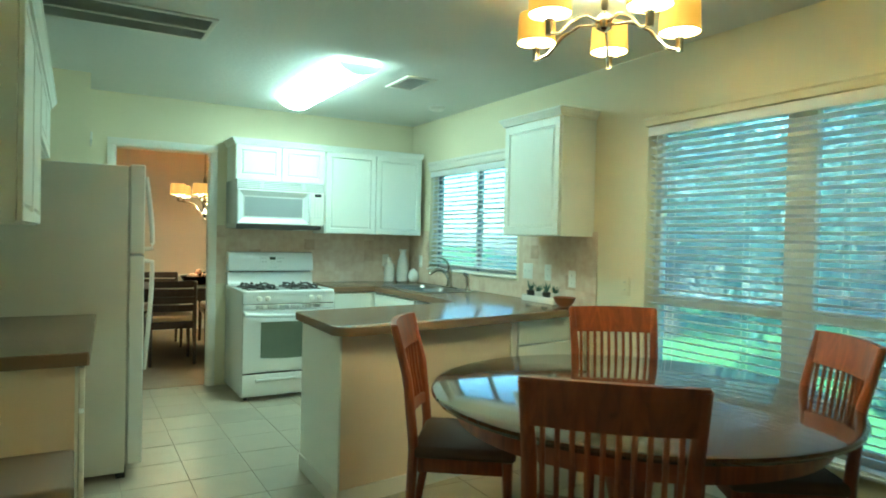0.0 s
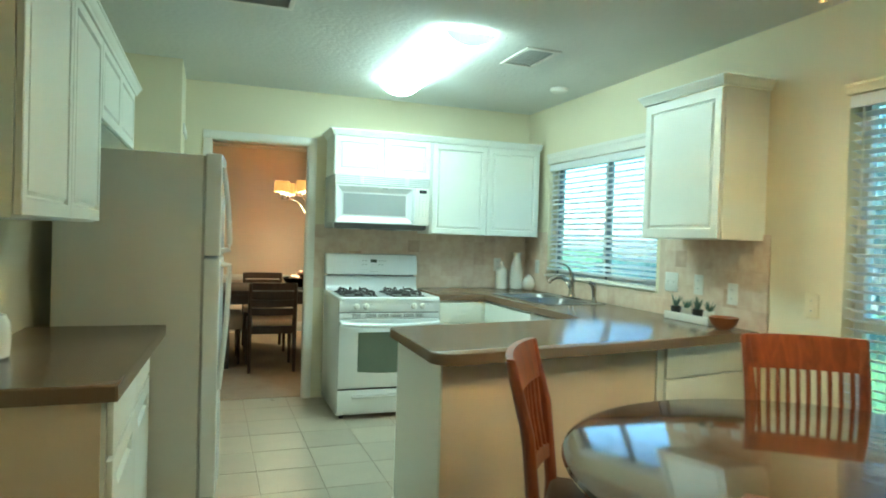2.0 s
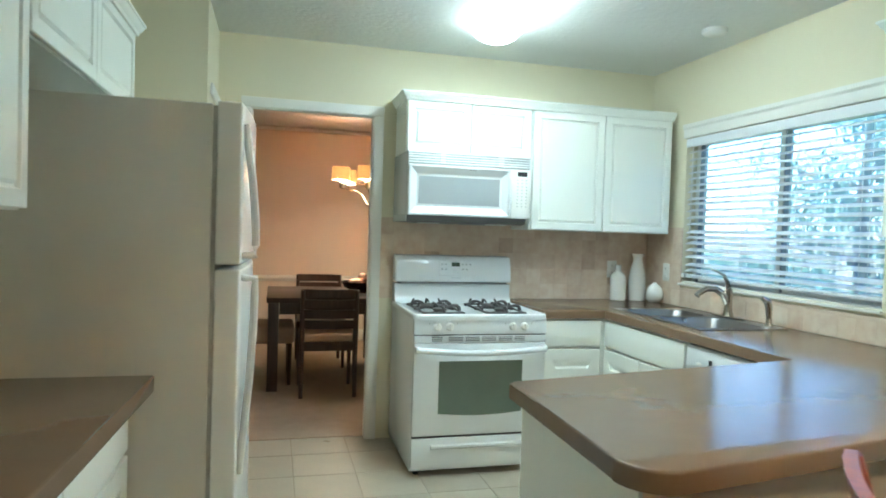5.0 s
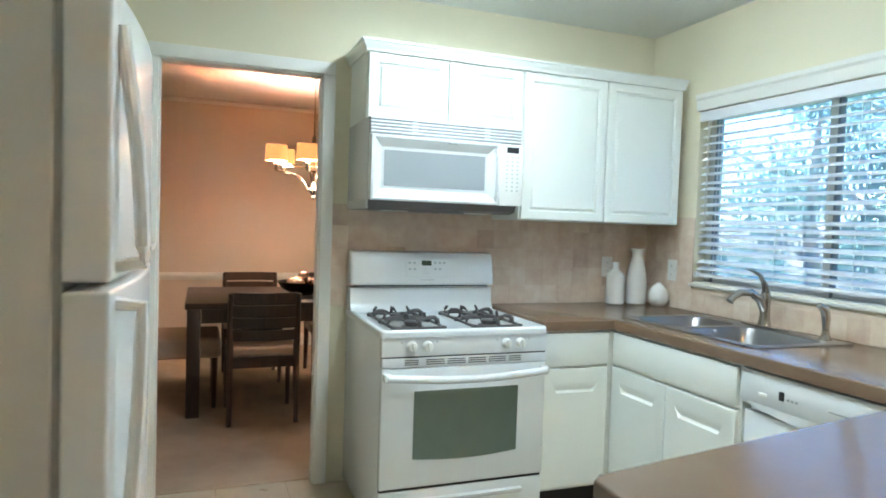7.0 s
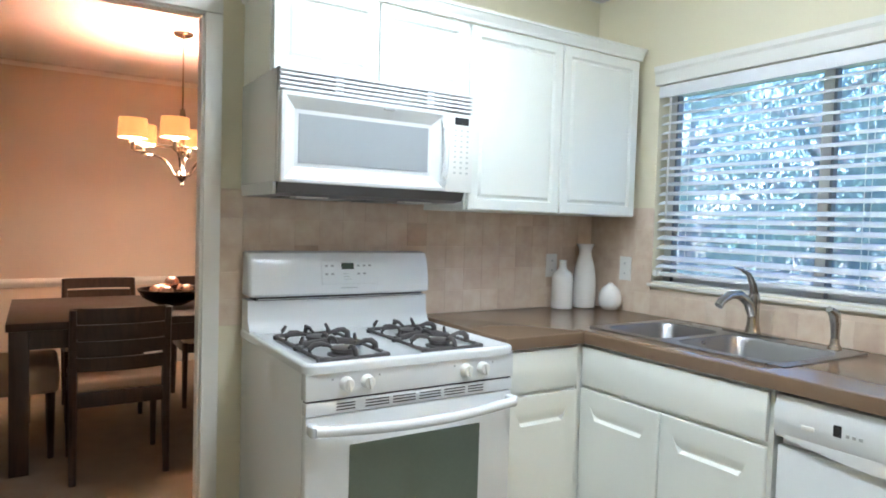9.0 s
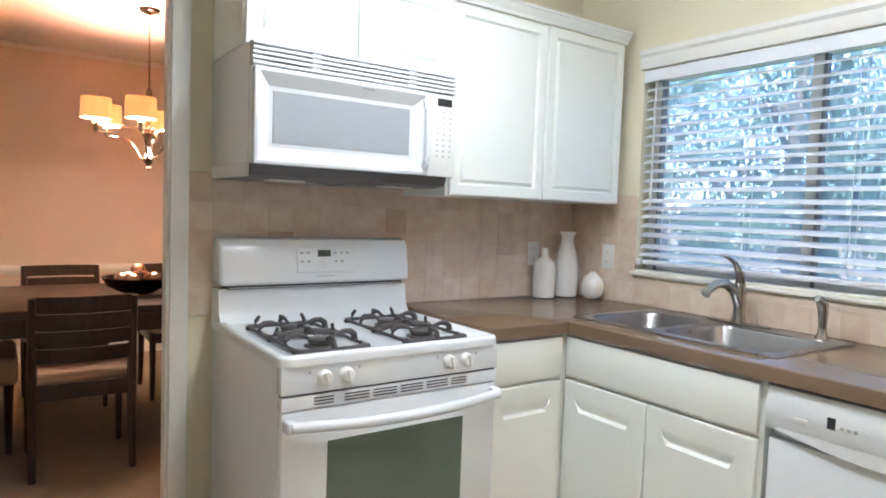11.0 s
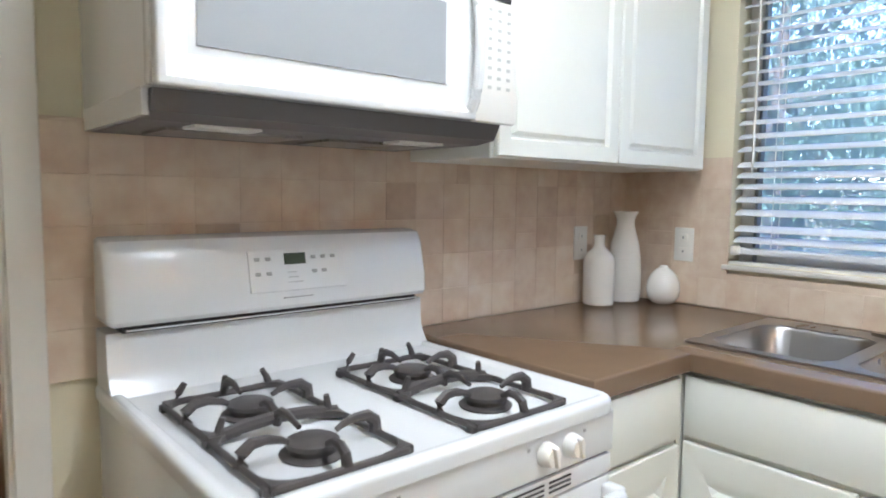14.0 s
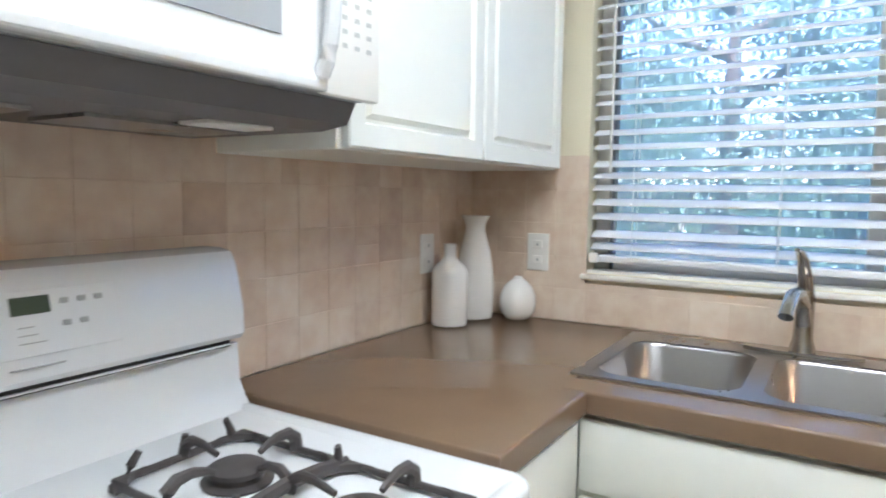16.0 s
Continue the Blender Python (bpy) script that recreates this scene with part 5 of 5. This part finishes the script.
# ---- chandeliers ----
def chandelier(label, n, arm, drop, shade_r, shade_h, shade_m, bulb_m, metal, dive):
    """Hangs from its origin; drop is how far the hub is below the ceiling."""
    c = thing("chandelier", label, "chandelier")
    part("canopy", lathe(bmesh.new(), [(0.0, -0.03), (0.02, -0.03), (0.055, -0.016), (0.062, -0.001), (0.0, -0.001)], 28), metal, c)
    bm = bmesh.new()
    tube(bm, [(0, 0, -0.03), (0, 0, -drop + 0.30)], 0.005, 8)
    part("rod", bm, metal, c)
    hub = -drop - 0.135 * dive
    if dive > 0:
        part("column", lathe(bmesh.new(), [(0.0, -drop + 0.30), (0.014, -drop + 0.29), (0.022, -drop + 0.22), (0.016, -drop + 0.15), (0.013, -drop + 0.06), (0.03, -drop + 0.045), (0.034, -drop + 0.02), (0.02, -drop), (0.014, -drop - 0.03 * dive), (0.016, -drop - 0.08 * dive), (0.036, -drop - 0.12 * dive), (0.040, -drop - 0.135 * dive), (0.022, -drop - 0.165 * dive), (0.010, -drop - 0.175 * dive), (0.018, -drop - 0.19 * dive), (0.0, -drop - 0.205 * dive)], 20), metal, c)
    else:
        part("column", lathe(bmesh.new(), [(0.0, -drop + 0.32), (0.012, -drop + 0.31), (0.016, -drop + 0.22), (0.012, hub + 0.05), (0.030, hub + 0.03), (0.036, hub + 0.005), (0.030, hub - 0.018), (0.012, hub - 0.028), (0.0, hub - 0.034)], 20), metal, c)
    for k in range(n):
        a = 2 * math.pi * k / n + 0.35
        u = Vector((math.cos(a), math.sin(a), 0))
        pts = [u * 0.012 + Vector((0, 0, -drop - 0.135 * dive)), u * 0.05 + Vector((0, 0, -drop - 0.13 * dive)), u * arm * 0.26 + Vector((0, 0, -drop - 0.085 * dive)), u * arm * 0.42 + Vector((0, 0, -drop - 0.03 * dive)), u * arm * 0.65 + Vector((0, 0, -drop - 0.004)), u * arm + Vector((0, 0, -drop + 0.003))]
        if dive < 0:
            pts = [u * 0.012 + Vector((0, 0, hub)), u * arm * 0.35 + Vector((0, 0, hub + 0.012)), u * arm * 0.6 + Vector((0, 0, hub - 0.02)), u * arm * 0.82 + Vector((0, 0, -drop + 0.018)), u * arm + Vector((0, 0, -drop + 0.006))]
        am = part("arm", tube(bmesh.new(), pts, 0.0065, 8), metal, c)
        if dive > 0:
            bm = tube(bmesh.new(), [u * 0.02 + Vector((0, 0, -drop + 0.045)), u * arm * 0.6 + Vector((0, 0, -drop + 0.055)), u * arm + Vector((0, 0, -drop + 0.055))], 0.004, 6)
            part("upper_arm", bm, metal, c)
        p = u * arm
        part("cup", lathe(bmesh.new(), [(0.0, -drop + 0.0), (0.014, -drop + 0.002), (0.015, -drop + 0.05), (0.022, -drop + 0.055), (0.012, -drop + 0.06), (0.012, -drop + 0.10), (0.0, -drop + 0.10)], 16, (p.x, p.y, 0)), metal, am)
        z0 = -drop + 0.075
        bm = bmesh.new()
        seg = 28
        o = [(shade_r, z0), (shade_r * 0.93, z0 + shade_h)]
        prof = [o[0], o[1], (o[1][0] - 0.003, o[1][1]), (o[0][0] - 0.003, o[0][1]), o[0]]
        rings = [[bm.verts.new((p.x + r * math.cos(2 * math.pi * j / seg), p.y + r * math.sin(2 * math.pi * j / seg), z)) for j in range(seg)] for r, z in prof[:-1]]
        rings.append(rings[0])
        for r0, r1 in zip(rings, rings[1:]):
            for j in range(seg):
                bm.faces.new((r0[j], r0[(j + 1) % seg], r1[(j + 1) % seg], r1[j]))
        sh = part("shade", bm, shade_m, c, "glowing amber drum shade")
        part("bulb", lathe(bmesh.new(), [(0.012, z0 + 0.02), (0.026, z0 + 0.05), (0.024, z0 + 0.075), (0.0, z0 + 0.095)], 14, (p.x, p.y, 0)), bulb_m, sh, "lit bulb")
        part("diffuser", lathe(bmesh.new(), [(0.013, z0 + 0.008), (shade_r - 0.006, z0 + 0.008), (shade_r - 0.006, z0 + 0.011), (0.013, z0 + 0.011), (0.013, z0 + 0.008)], 28, (p.x, p.y, 0)), M_DIFF, sh, "bright lower diffuser")
    return c


M_DIFF = glow("shade_diffuser_lit", (1.0, 0.76, 0.46), 9.0)
ch1 = chandelier("nickel five-arm chandelier with lit amber drum shades", 5, 0.295, 0.376, 0.08, 0.118, M_SHADE, M_BULB, M_CHROME, -0.75)
ch1.matrix_basis = pose(1.90, 1.68, CEIL, 0, 0, 22)
ch2 = chandelier("nickel dining chandelier with lit amber drum shades", 6, 0.30, 0.77, 0.085, 0.12, M_DSHADE, M_DBULB, M_CHROME, 1.0)
ch2.matrix_basis = pose(1.405, 7.61, CEIL, 0, 0, 172)


# ---- breakfast table and chairs ----
TCX, TCY, TR = 2.03, 1.61, 0.79
tb = thing("round_table", "round dark polished wooden breakfast table", "table", (TCX, TCY, 0))
part("tabletop", lathe(bmesh.new(), [(0.0, 0.712), (TR - 0.03, 0.712), (TR - 0.006, 0.722), (TR, 0.734), (TR - 0.004, 0.744), (TR - 0.018, 0.748), (0.0, 0.748)], 96, (TCX, TCY, 0)), M_TABLE, tb, "glossy dark wood top")
part("apron", lathe(bmesh.new(), [(TR - 0.12, 0.63), (TR - 0.10, 0.635), (TR - 0.10, 0.711), (TR - 0.12, 0.711)], 64, (TCX, TCY, 0)), M_CHAIR, tb)
part("pedestal", lathe(bmesh.new(), [(0.17, 0.08), (0.18, 0.11), (0.10, 0.17), (0.075, 0.30), (0.10, 0.42), (0.075, 0.55), (0.12, 0.68), (0.25, 0.711)], 32, (TCX, TCY, 0)), M_CHAIR, tb)
for k in range(4):
    a = k * math.pi / 2 + 0.6
    u = Vector((math.cos(a), math.sin(a), 0))
    o = Vector((TCX, TCY, 0))
    part("foot", tube(bmesh.new(), [o + u * 0.10 + Vector((0, 0, 0.12)), o + u * 0.28 + Vector((0, 0, 0.09)), o + u * 0.44 + Vector((0, 0, 0.03))], [0.05, 0.042, 0.03], 10), M_CHAIR, tb)


def breakfast_chair():
    """Faces -y from its origin; the back stands at +y."""
    c = thing("dining_chair", "cherry wood chair with slatted back and dark seat", "chair", group="chairs round the breakfast table")
    bm = B(-0.23, 0.23, -0.22, 0.20, 0.435, 0.485, bev=0.02, seg=3)
    part("seat", bm, M_SEAT, c, "dark padded leather seat")
    for x in (-0.205, 0.205):
        part("leg", tube(bmesh.new(), [(x, -0.19, 0), (x, -0.19, 0.25), (x * 1.0, -0.185, 0.436)], [0.015, 0.018, 0.022], 8), M_CHAIR, c)
        bm = tube(bmesh.new(), [(x, 0.25, 0), (x, 0.205, 0.25), (x, 0.195, 0.47), (x * 1.02, 0.225, 0.75), (x * 1.08, 0.283, 0.968)], [0.017, 0.02, 0.022, 0.02, 0.016], 10, flat=1.1)
        part("back_post", bm, M_CHAIR, c)
    for x0, x1, y0, y1 in ((-0.19, 0.19, -0.20, -0.18), (-0.205, -0.185, -0.18, 0.19), (0.185, 0.205, -0.18, 0.19)):
        part("seat_rail", B(x0, x1, y0, y1, 0.375, 0.434, bev=0.004), M_CHAIR, c)

    def curve_rail(z0, z1, t, wide):
        bm = bmesh.new()
        n = 12
        rows = []
        for k in range(n + 1):
            f = k / n * 2 - 1
            x = f * wide
            bow = 0.030 * (1 - f * f)
            col = []
            for z in (z0, z1):
                yb = 0.195 + (z - 0.47) * 0.11 + max(0, z - 0.75) * 0.14 + bow
                dz = 0.004 * (1 - f * f) if z == z1 else 0
                col.append((x, yb, z + dz))
            rows.append(col)
        vs = [[bm.verts.new((p[0], p[1] + s * t / 2, p[2])) for p in (r[0], r[1])] for r in rows for s in (-1, 1)]
        for k in range(n):
            a0, a1, b0, b1 = vs[2 * k], vs[2 * k + 1], vs[2 * k + 2], vs[2 * k + 3]
            bm.faces.new((a0[0], b0[0], b0[1], a0[1]))
            bm.faces.new((a1[0], a1[1], b1[1], b1[0]))
            bm.faces.new((a0[1], b0[1], b1[1], a1[1]))
            bm.faces.new((a0[0], a1[0], b1[0], b0[0]))
        for q0, q1 in ((vs[0], vs[1]), (vs[-2], vs[-1])):
            bm.faces.new((q0[0], q0[1], q1[1], q1[0]))
        return bm

    part("top_rail", curve_rail(0.845, 0.975, 0.022, 0.232), M_CHAIR, c, "broad curved top rail")
    part("lower_rail", curve_rail(0.565, 0.61, 0.02, 0.205), M_CHAIR, c)
    for k in range(10):
        f = (k - 4.5) / 5.2
        x = f * 0.2
        bow = 0.030 * (1 - f * f)
        bm = bmesh.new()
        za, zb = 0.60, 0.857
        ya, yb = 0.195 + (za - 0.47) * 0.11 + bow, 0.195 + (zb - 0.47) * 0.11 + (zb - 0.75) * 0.14 + bow
        tube(bm, [(x, ya, za), (x, (ya + yb) / 2 + 0.004, (za + zb) / 2), (x, yb, zb)], 0.0085, 6)
        part("back_slat", bm, M_CHAIR, c)
    return c


ch = breakfast_chair()
spots = ((1.36, 2.33, 54), (1.285, 0.96, 137.5), (2.66, 2.37, -30), (2.74, 1.16, -124))
for k, (x, y, a) in enumerate(spots):
    # the spot is the middle of the top rail
    m = pose(x, y, 0, 0, 0, a) @ Matrix.Translation((0, -0.30, 0))
    if k == 0:
        first = m
    else:
        copy_thing(ch, m)
ch.matrix_basis = first

# low bench by the end of the left worktop
bn = thing("bench", "low bench with a brown upholstered top", "bench", (-0.12, 2.2, 0))
part("cushion", B(LX + 0.02, 0.125, 2.0, 2.40, 0.475, 0.555, bev=0.015, seg=3), M_BENCH, bn)
for x in (LX + 0.05, 0.10):
    for y in (2.04, 2.36):
        part("leg", B(x - 0.02, x + 0.02, y - 0.02, y + 0.02, 0, 0.476, bev=0.003), M_ESP, bn)

# ---- dining room ----
D0, D1, DY0, DY1 = 0.50, 2.39, 6.86, 7.86
dt = thing("dining_table", "espresso-stained rectangular dining table", "table", (1.4, 7.5, 0.006))
part("tabletop", B(D0 - 0.01, D1 + 0.01, DY0 - 0.01, DY1 + 0.01, 0.715, 0.755, bev=0.004), M_ESP, dt)
for x in (D0 + 0.045, D1 - 0.045):
    for y in (DY0 + 0.045, DY1 - 0.045):
        part("leg", B(x - 0.042, x + 0.042, y - 0.042, y + 0.042, 0.0065, 0.714, bev=0.004), M_ESP, dt)
for a, b, c0, d in ((D0 + 0.09, D1 - 0.09, DY0 + 0.02, DY0 + 0.045), (D0 + 0.09, D1 - 0.09, DY1 - 0.045, DY1 - 0.02), (D0 + 0.02, D0 + 0.045, DY0 + 0.09, DY1 - 0.09), (D1 - 0.045, D1 - 0.02, DY0 + 0.09, DY1 - 0.09)):
    part("apron", B(a, b, c0, d, 0.62, 0.714), M_ESP, dt)


def ladder_chair():
    c = thing("dining_chair", "espresso ladder-back chair with tan padded seat", "chair", group="chairs round the dining table")
    part("seat", B(-0.215, 0.215, -0.22, 0.20, 0.43, 0.485, bev=0.018, seg=3), M_CUSH, c, "tan padded seat")
    for x in (-0.205, 0.205):
        part("leg", tube(bmesh.new(), [(x, -0.20, 0), (x, -0.20, 0.44)], [0.014, 0.021], 8), M_ESP, c)
        part("back_post", tube(bmesh.new(), [(x, 0.235, 0), (x, 0.205, 0.25), (x, 0.20, 0.46), (x, 0.225, 0.70), (x, 0.258, 0.838)], [0.016, 0.02, 0.022, 0.019, 0.016], 8), M_ESP, c)
        part("side_rail", B(x - 0.012, x + 0.012, -0.19, 0.19, 0.37, 0.432, bev=0.003), M_ESP, c)
    part("front_rail", B(-0.19, 0.19, -0.212, -0.19, 0.37, 0.432, bev=0.003), M_ESP, c)
    part("back_rail", B(-0.19, 0.19, 0.195, 0.217, 0.36, 0.432, bev=0.003), M_ESP, c)
    for k in range(4):
        z0 = 0.535 + k * 0.080
        z1 = z0 + 0.068
        bm = bmesh.new()
        n = 8
        ring = []
        for j in range(n + 1):
            f = j / n * 2 - 1
            y = 0.20 + (z0 - 0.46) * 0.12 + 0.035 * (1 - f * f)
            ring.append([bm.verts.new((f * 0.205, y + dy + (z - z0) * 0.16, z)) for dy, z in ((-0.008, z0), (-0.008, z1), (0.008, z1), (0.008, z0))])
        for a, b in zip(ring, ring[1:]):
            for j in range(4):
                bm.faces.new((a[j], a[(j + 1) % 4], b[(j + 1) % 4], b[j]))
        bm.faces.new(ring[0])
        bm.faces.new(ring[-1][::-1])
        part("back_slat", bm, M_ESP, c)
    return c


lc = ladder_chair()
for x, y, a in ((1.66, 6.86, 180), (0.98, 7.90, 0), (1.66, 7.90, 0), (2.44, 7.36, -90)):
    copy_thing(lc, pose(x, y, 0.007, 0, 0, a))
lc.matrix_basis = pose(0.965, 6.86, 0.007, 0, 0, 180)


def padded_chair():
    """Faces -y from its origin; the back stands at +y."""
    c = thing("upholstered_chair", "tan upholstered chair with dark legs at the table end", "chair")
    part("seat", B(-0.25, 0.25, -0.26, 0.20, 0.345, 0.49, bev=0.03, seg=4), M_CUSH, c)
    part("backrest", moved(B(-0.25, 0.25, -0.045, 0.045, 0.0, 0.52, bev=0.03, seg=4), Matrix.Translation((0, 0.23, 0.36)) @ Matrix.Rotation(radians(-8), 4, "X")), M_CUSH, c)
    for x in (-0.215, 0.215):
        part("leg", tube(bmesh.new(), [(x, -0.22, 0), (x, -0.22, 0.35)], [0.015, 0.022], 8), M_ESP, c, "dark wooden leg")
        part("leg", tube(bmesh.new(), [(x, 0.25, 0), (x, 0.20, 0.36)], [0.015, 0.022], 8), M_ESP, c, "dark wooden leg")
    return c


pc = padded_chair()
pc.matrix_basis = pose(0.46, 7.30, 0.007, 0, 0, 90)

solid("decor_bowl", lathe(bmesh.new(), [(0.06, 0), (0.075, 0.004), (0.16, 0.05), (0.19, 0.10), (0.184, 0.10), (0.15, 0.055), (0.0, 0.02)], 36, (1.30, 7.30, 0.7555)), M_BOWL, "dark bronze bowl on the dining table", "bowl")
for k in range(6):
    a = k * 1.05
    r = 0.085 if k < 5 else 0.0
    z = 0.7555 + (0.085 if k < 5 else 0.135)
    solid("decor_orb", lathe(bmesh.new(), [(0.042 * math.sin(math.pi * j / 12), -0.042 * math.cos(math.pi * j / 12)) for j in range(13)], 20, (1.30 + r * math.cos(a), 7.30 + r * math.sin(a), z)), M_ORB, "shiny copper glass ball in the bowl", "ornament", "balls in the bowl")

# ---- tiles ----
# backsplash on the stove wall and the sink wall
PITCH, TILE = 0.1, 0.0990
tile_mesh = [mesh_of("tile", B(-w / 2, w / 2, -0.009, 0, -h / 2, h / 2, bev=0.0009, seg=1), M_TRAV) for w, h in ((TILE, TILE), (TILE / 2 - 0.001, TILE), (TILE, TILE / 2 - 0.001))]


def tile_at(parent, kind, m):
    t = new("tile", tile_mesh[kind])
    t.parent = parent
    t.matrix_basis = m


def splash(name, label, cells, place, backing):
    s = solid(name, backing, M_BGROUT, label, "backsplash", kind="structure", smooth=0)
    rng = random.Random(len(cells))
    for u, v in cells:
        pick = rng.random()
        j = (rng.uniform(-0.0008, 0.0008), rng.uniform(-0.0005, 0.0))
        if pick < 0.90:
            tile_at(s, 0, place(u, v, j[1]))
        elif pick < 0.95:
            tile_at(s, 1, place(u - 0.025, v, j[1]))
            tile_at(s, 1, place(u + 0.025, v, j[1]))
        else:
            tile_at(s, 2, place(u, v - 0.025, j[1]))
            tile_at(s, 2, place(u, v + 0.025, j[1]))
    return s


cells = []
for i in range(19):
    for k in range(6):
        u, v = 1.215 + i * PITCH, CT + 0.05 + k * PITCH
        top = 1.42 if u < 2.05 else UB + 0.06
        if v < top:
            cells.append((u, v))
bm = B(1.165, WX - 0.001, WY - 0.0113, WY - 0.001, CT, 1.40)
splash("backsplash_stove", "tumbled travertine tile backsplash behind the range", cells, lambda u, v, d: Matrix.Translation((u, WY - 0.003 + d, v)), bm)
cells = []
for i in range(27):
    for k in range(5):
        u, v = 5.58 - i * PITCH, CT + 0.05 + k * PITCH
        if u < 2.97 or (u > 3.0 and v > 1.36 and u < 3.6):
            continue
        inside = K0 - 0.09 < u < K1 + 0.04
        if inside and v > KZ0 - 0.06:
            continue
        if v > 1.37:
            continue
        cells.append((u, v))
bm = bmesh.new()
for y0, y1, z0, z1 in ((2.98, K0 - 0.046, CT, 1.395), (K0 - 0.046, K1 + 0.002, CT, KZ0 - 0.031), (K1 + 0.002, WY - 0.006, CT, 1.395)):
    bx(bm, WX - 0.0113, WX - 0.001, y0, y1, z0, z1)
splash("backsplash_sink", "tumbled travertine tile backsplash under the sink window", cells, lambda u, v, d: Matrix.Translation((WX - 0.003 + d, u, v)) @ Matrix.Rotation(radians(-90), 4, "Z"), bm)

# floor tiles, those on the walk singly and the rest joined
FP = 0.33
fme = mesh_of("tile", B(-FP / 2 + 0.0018, FP / 2 - 0.0018, -FP / 2 + 0.0018, FP / 2 - 0.0018, -0.005, 0.0, bev=0.001, seg=1), M_FTILE)
rest = bmesh.new()
rng = random.Random(11)
for i in range(-3, 9):
    for k in range(-11, 18):
        x, y = 0.83 + i * FP, 3.925 + (k - 9) * FP
        x0, x1, y0, y1 = x - FP / 2 + 0.003, x + FP / 2 - 0.003, y - FP / 2 + 0.003, y + FP / 2 - 0.003
        full = x0 > LX and x1 < WX and y1 < WY + 0.06
        if full and y > 0.0 and x < 2.4:
            t = new("tile", fme)
            t.parent = floor
            t.matrix_basis = Matrix.Translation((x, y, rng.uniform(-0.0006, 0.0002)))
        else:
            x0, x1, y0, y1 = max(x0, LX), min(x1, WX), max(y0, BACK), min(y1, WY + 0.058)
            if x1 - x0 > 0.02 and y1 - y0 > 0.02:
                bx(rest, x0, x1, y0, y1, -0.005, 0.0)
ob = part("tiles", rest, M_FTILE, floor, smooth=0)
ob["kind"] = "stuff"
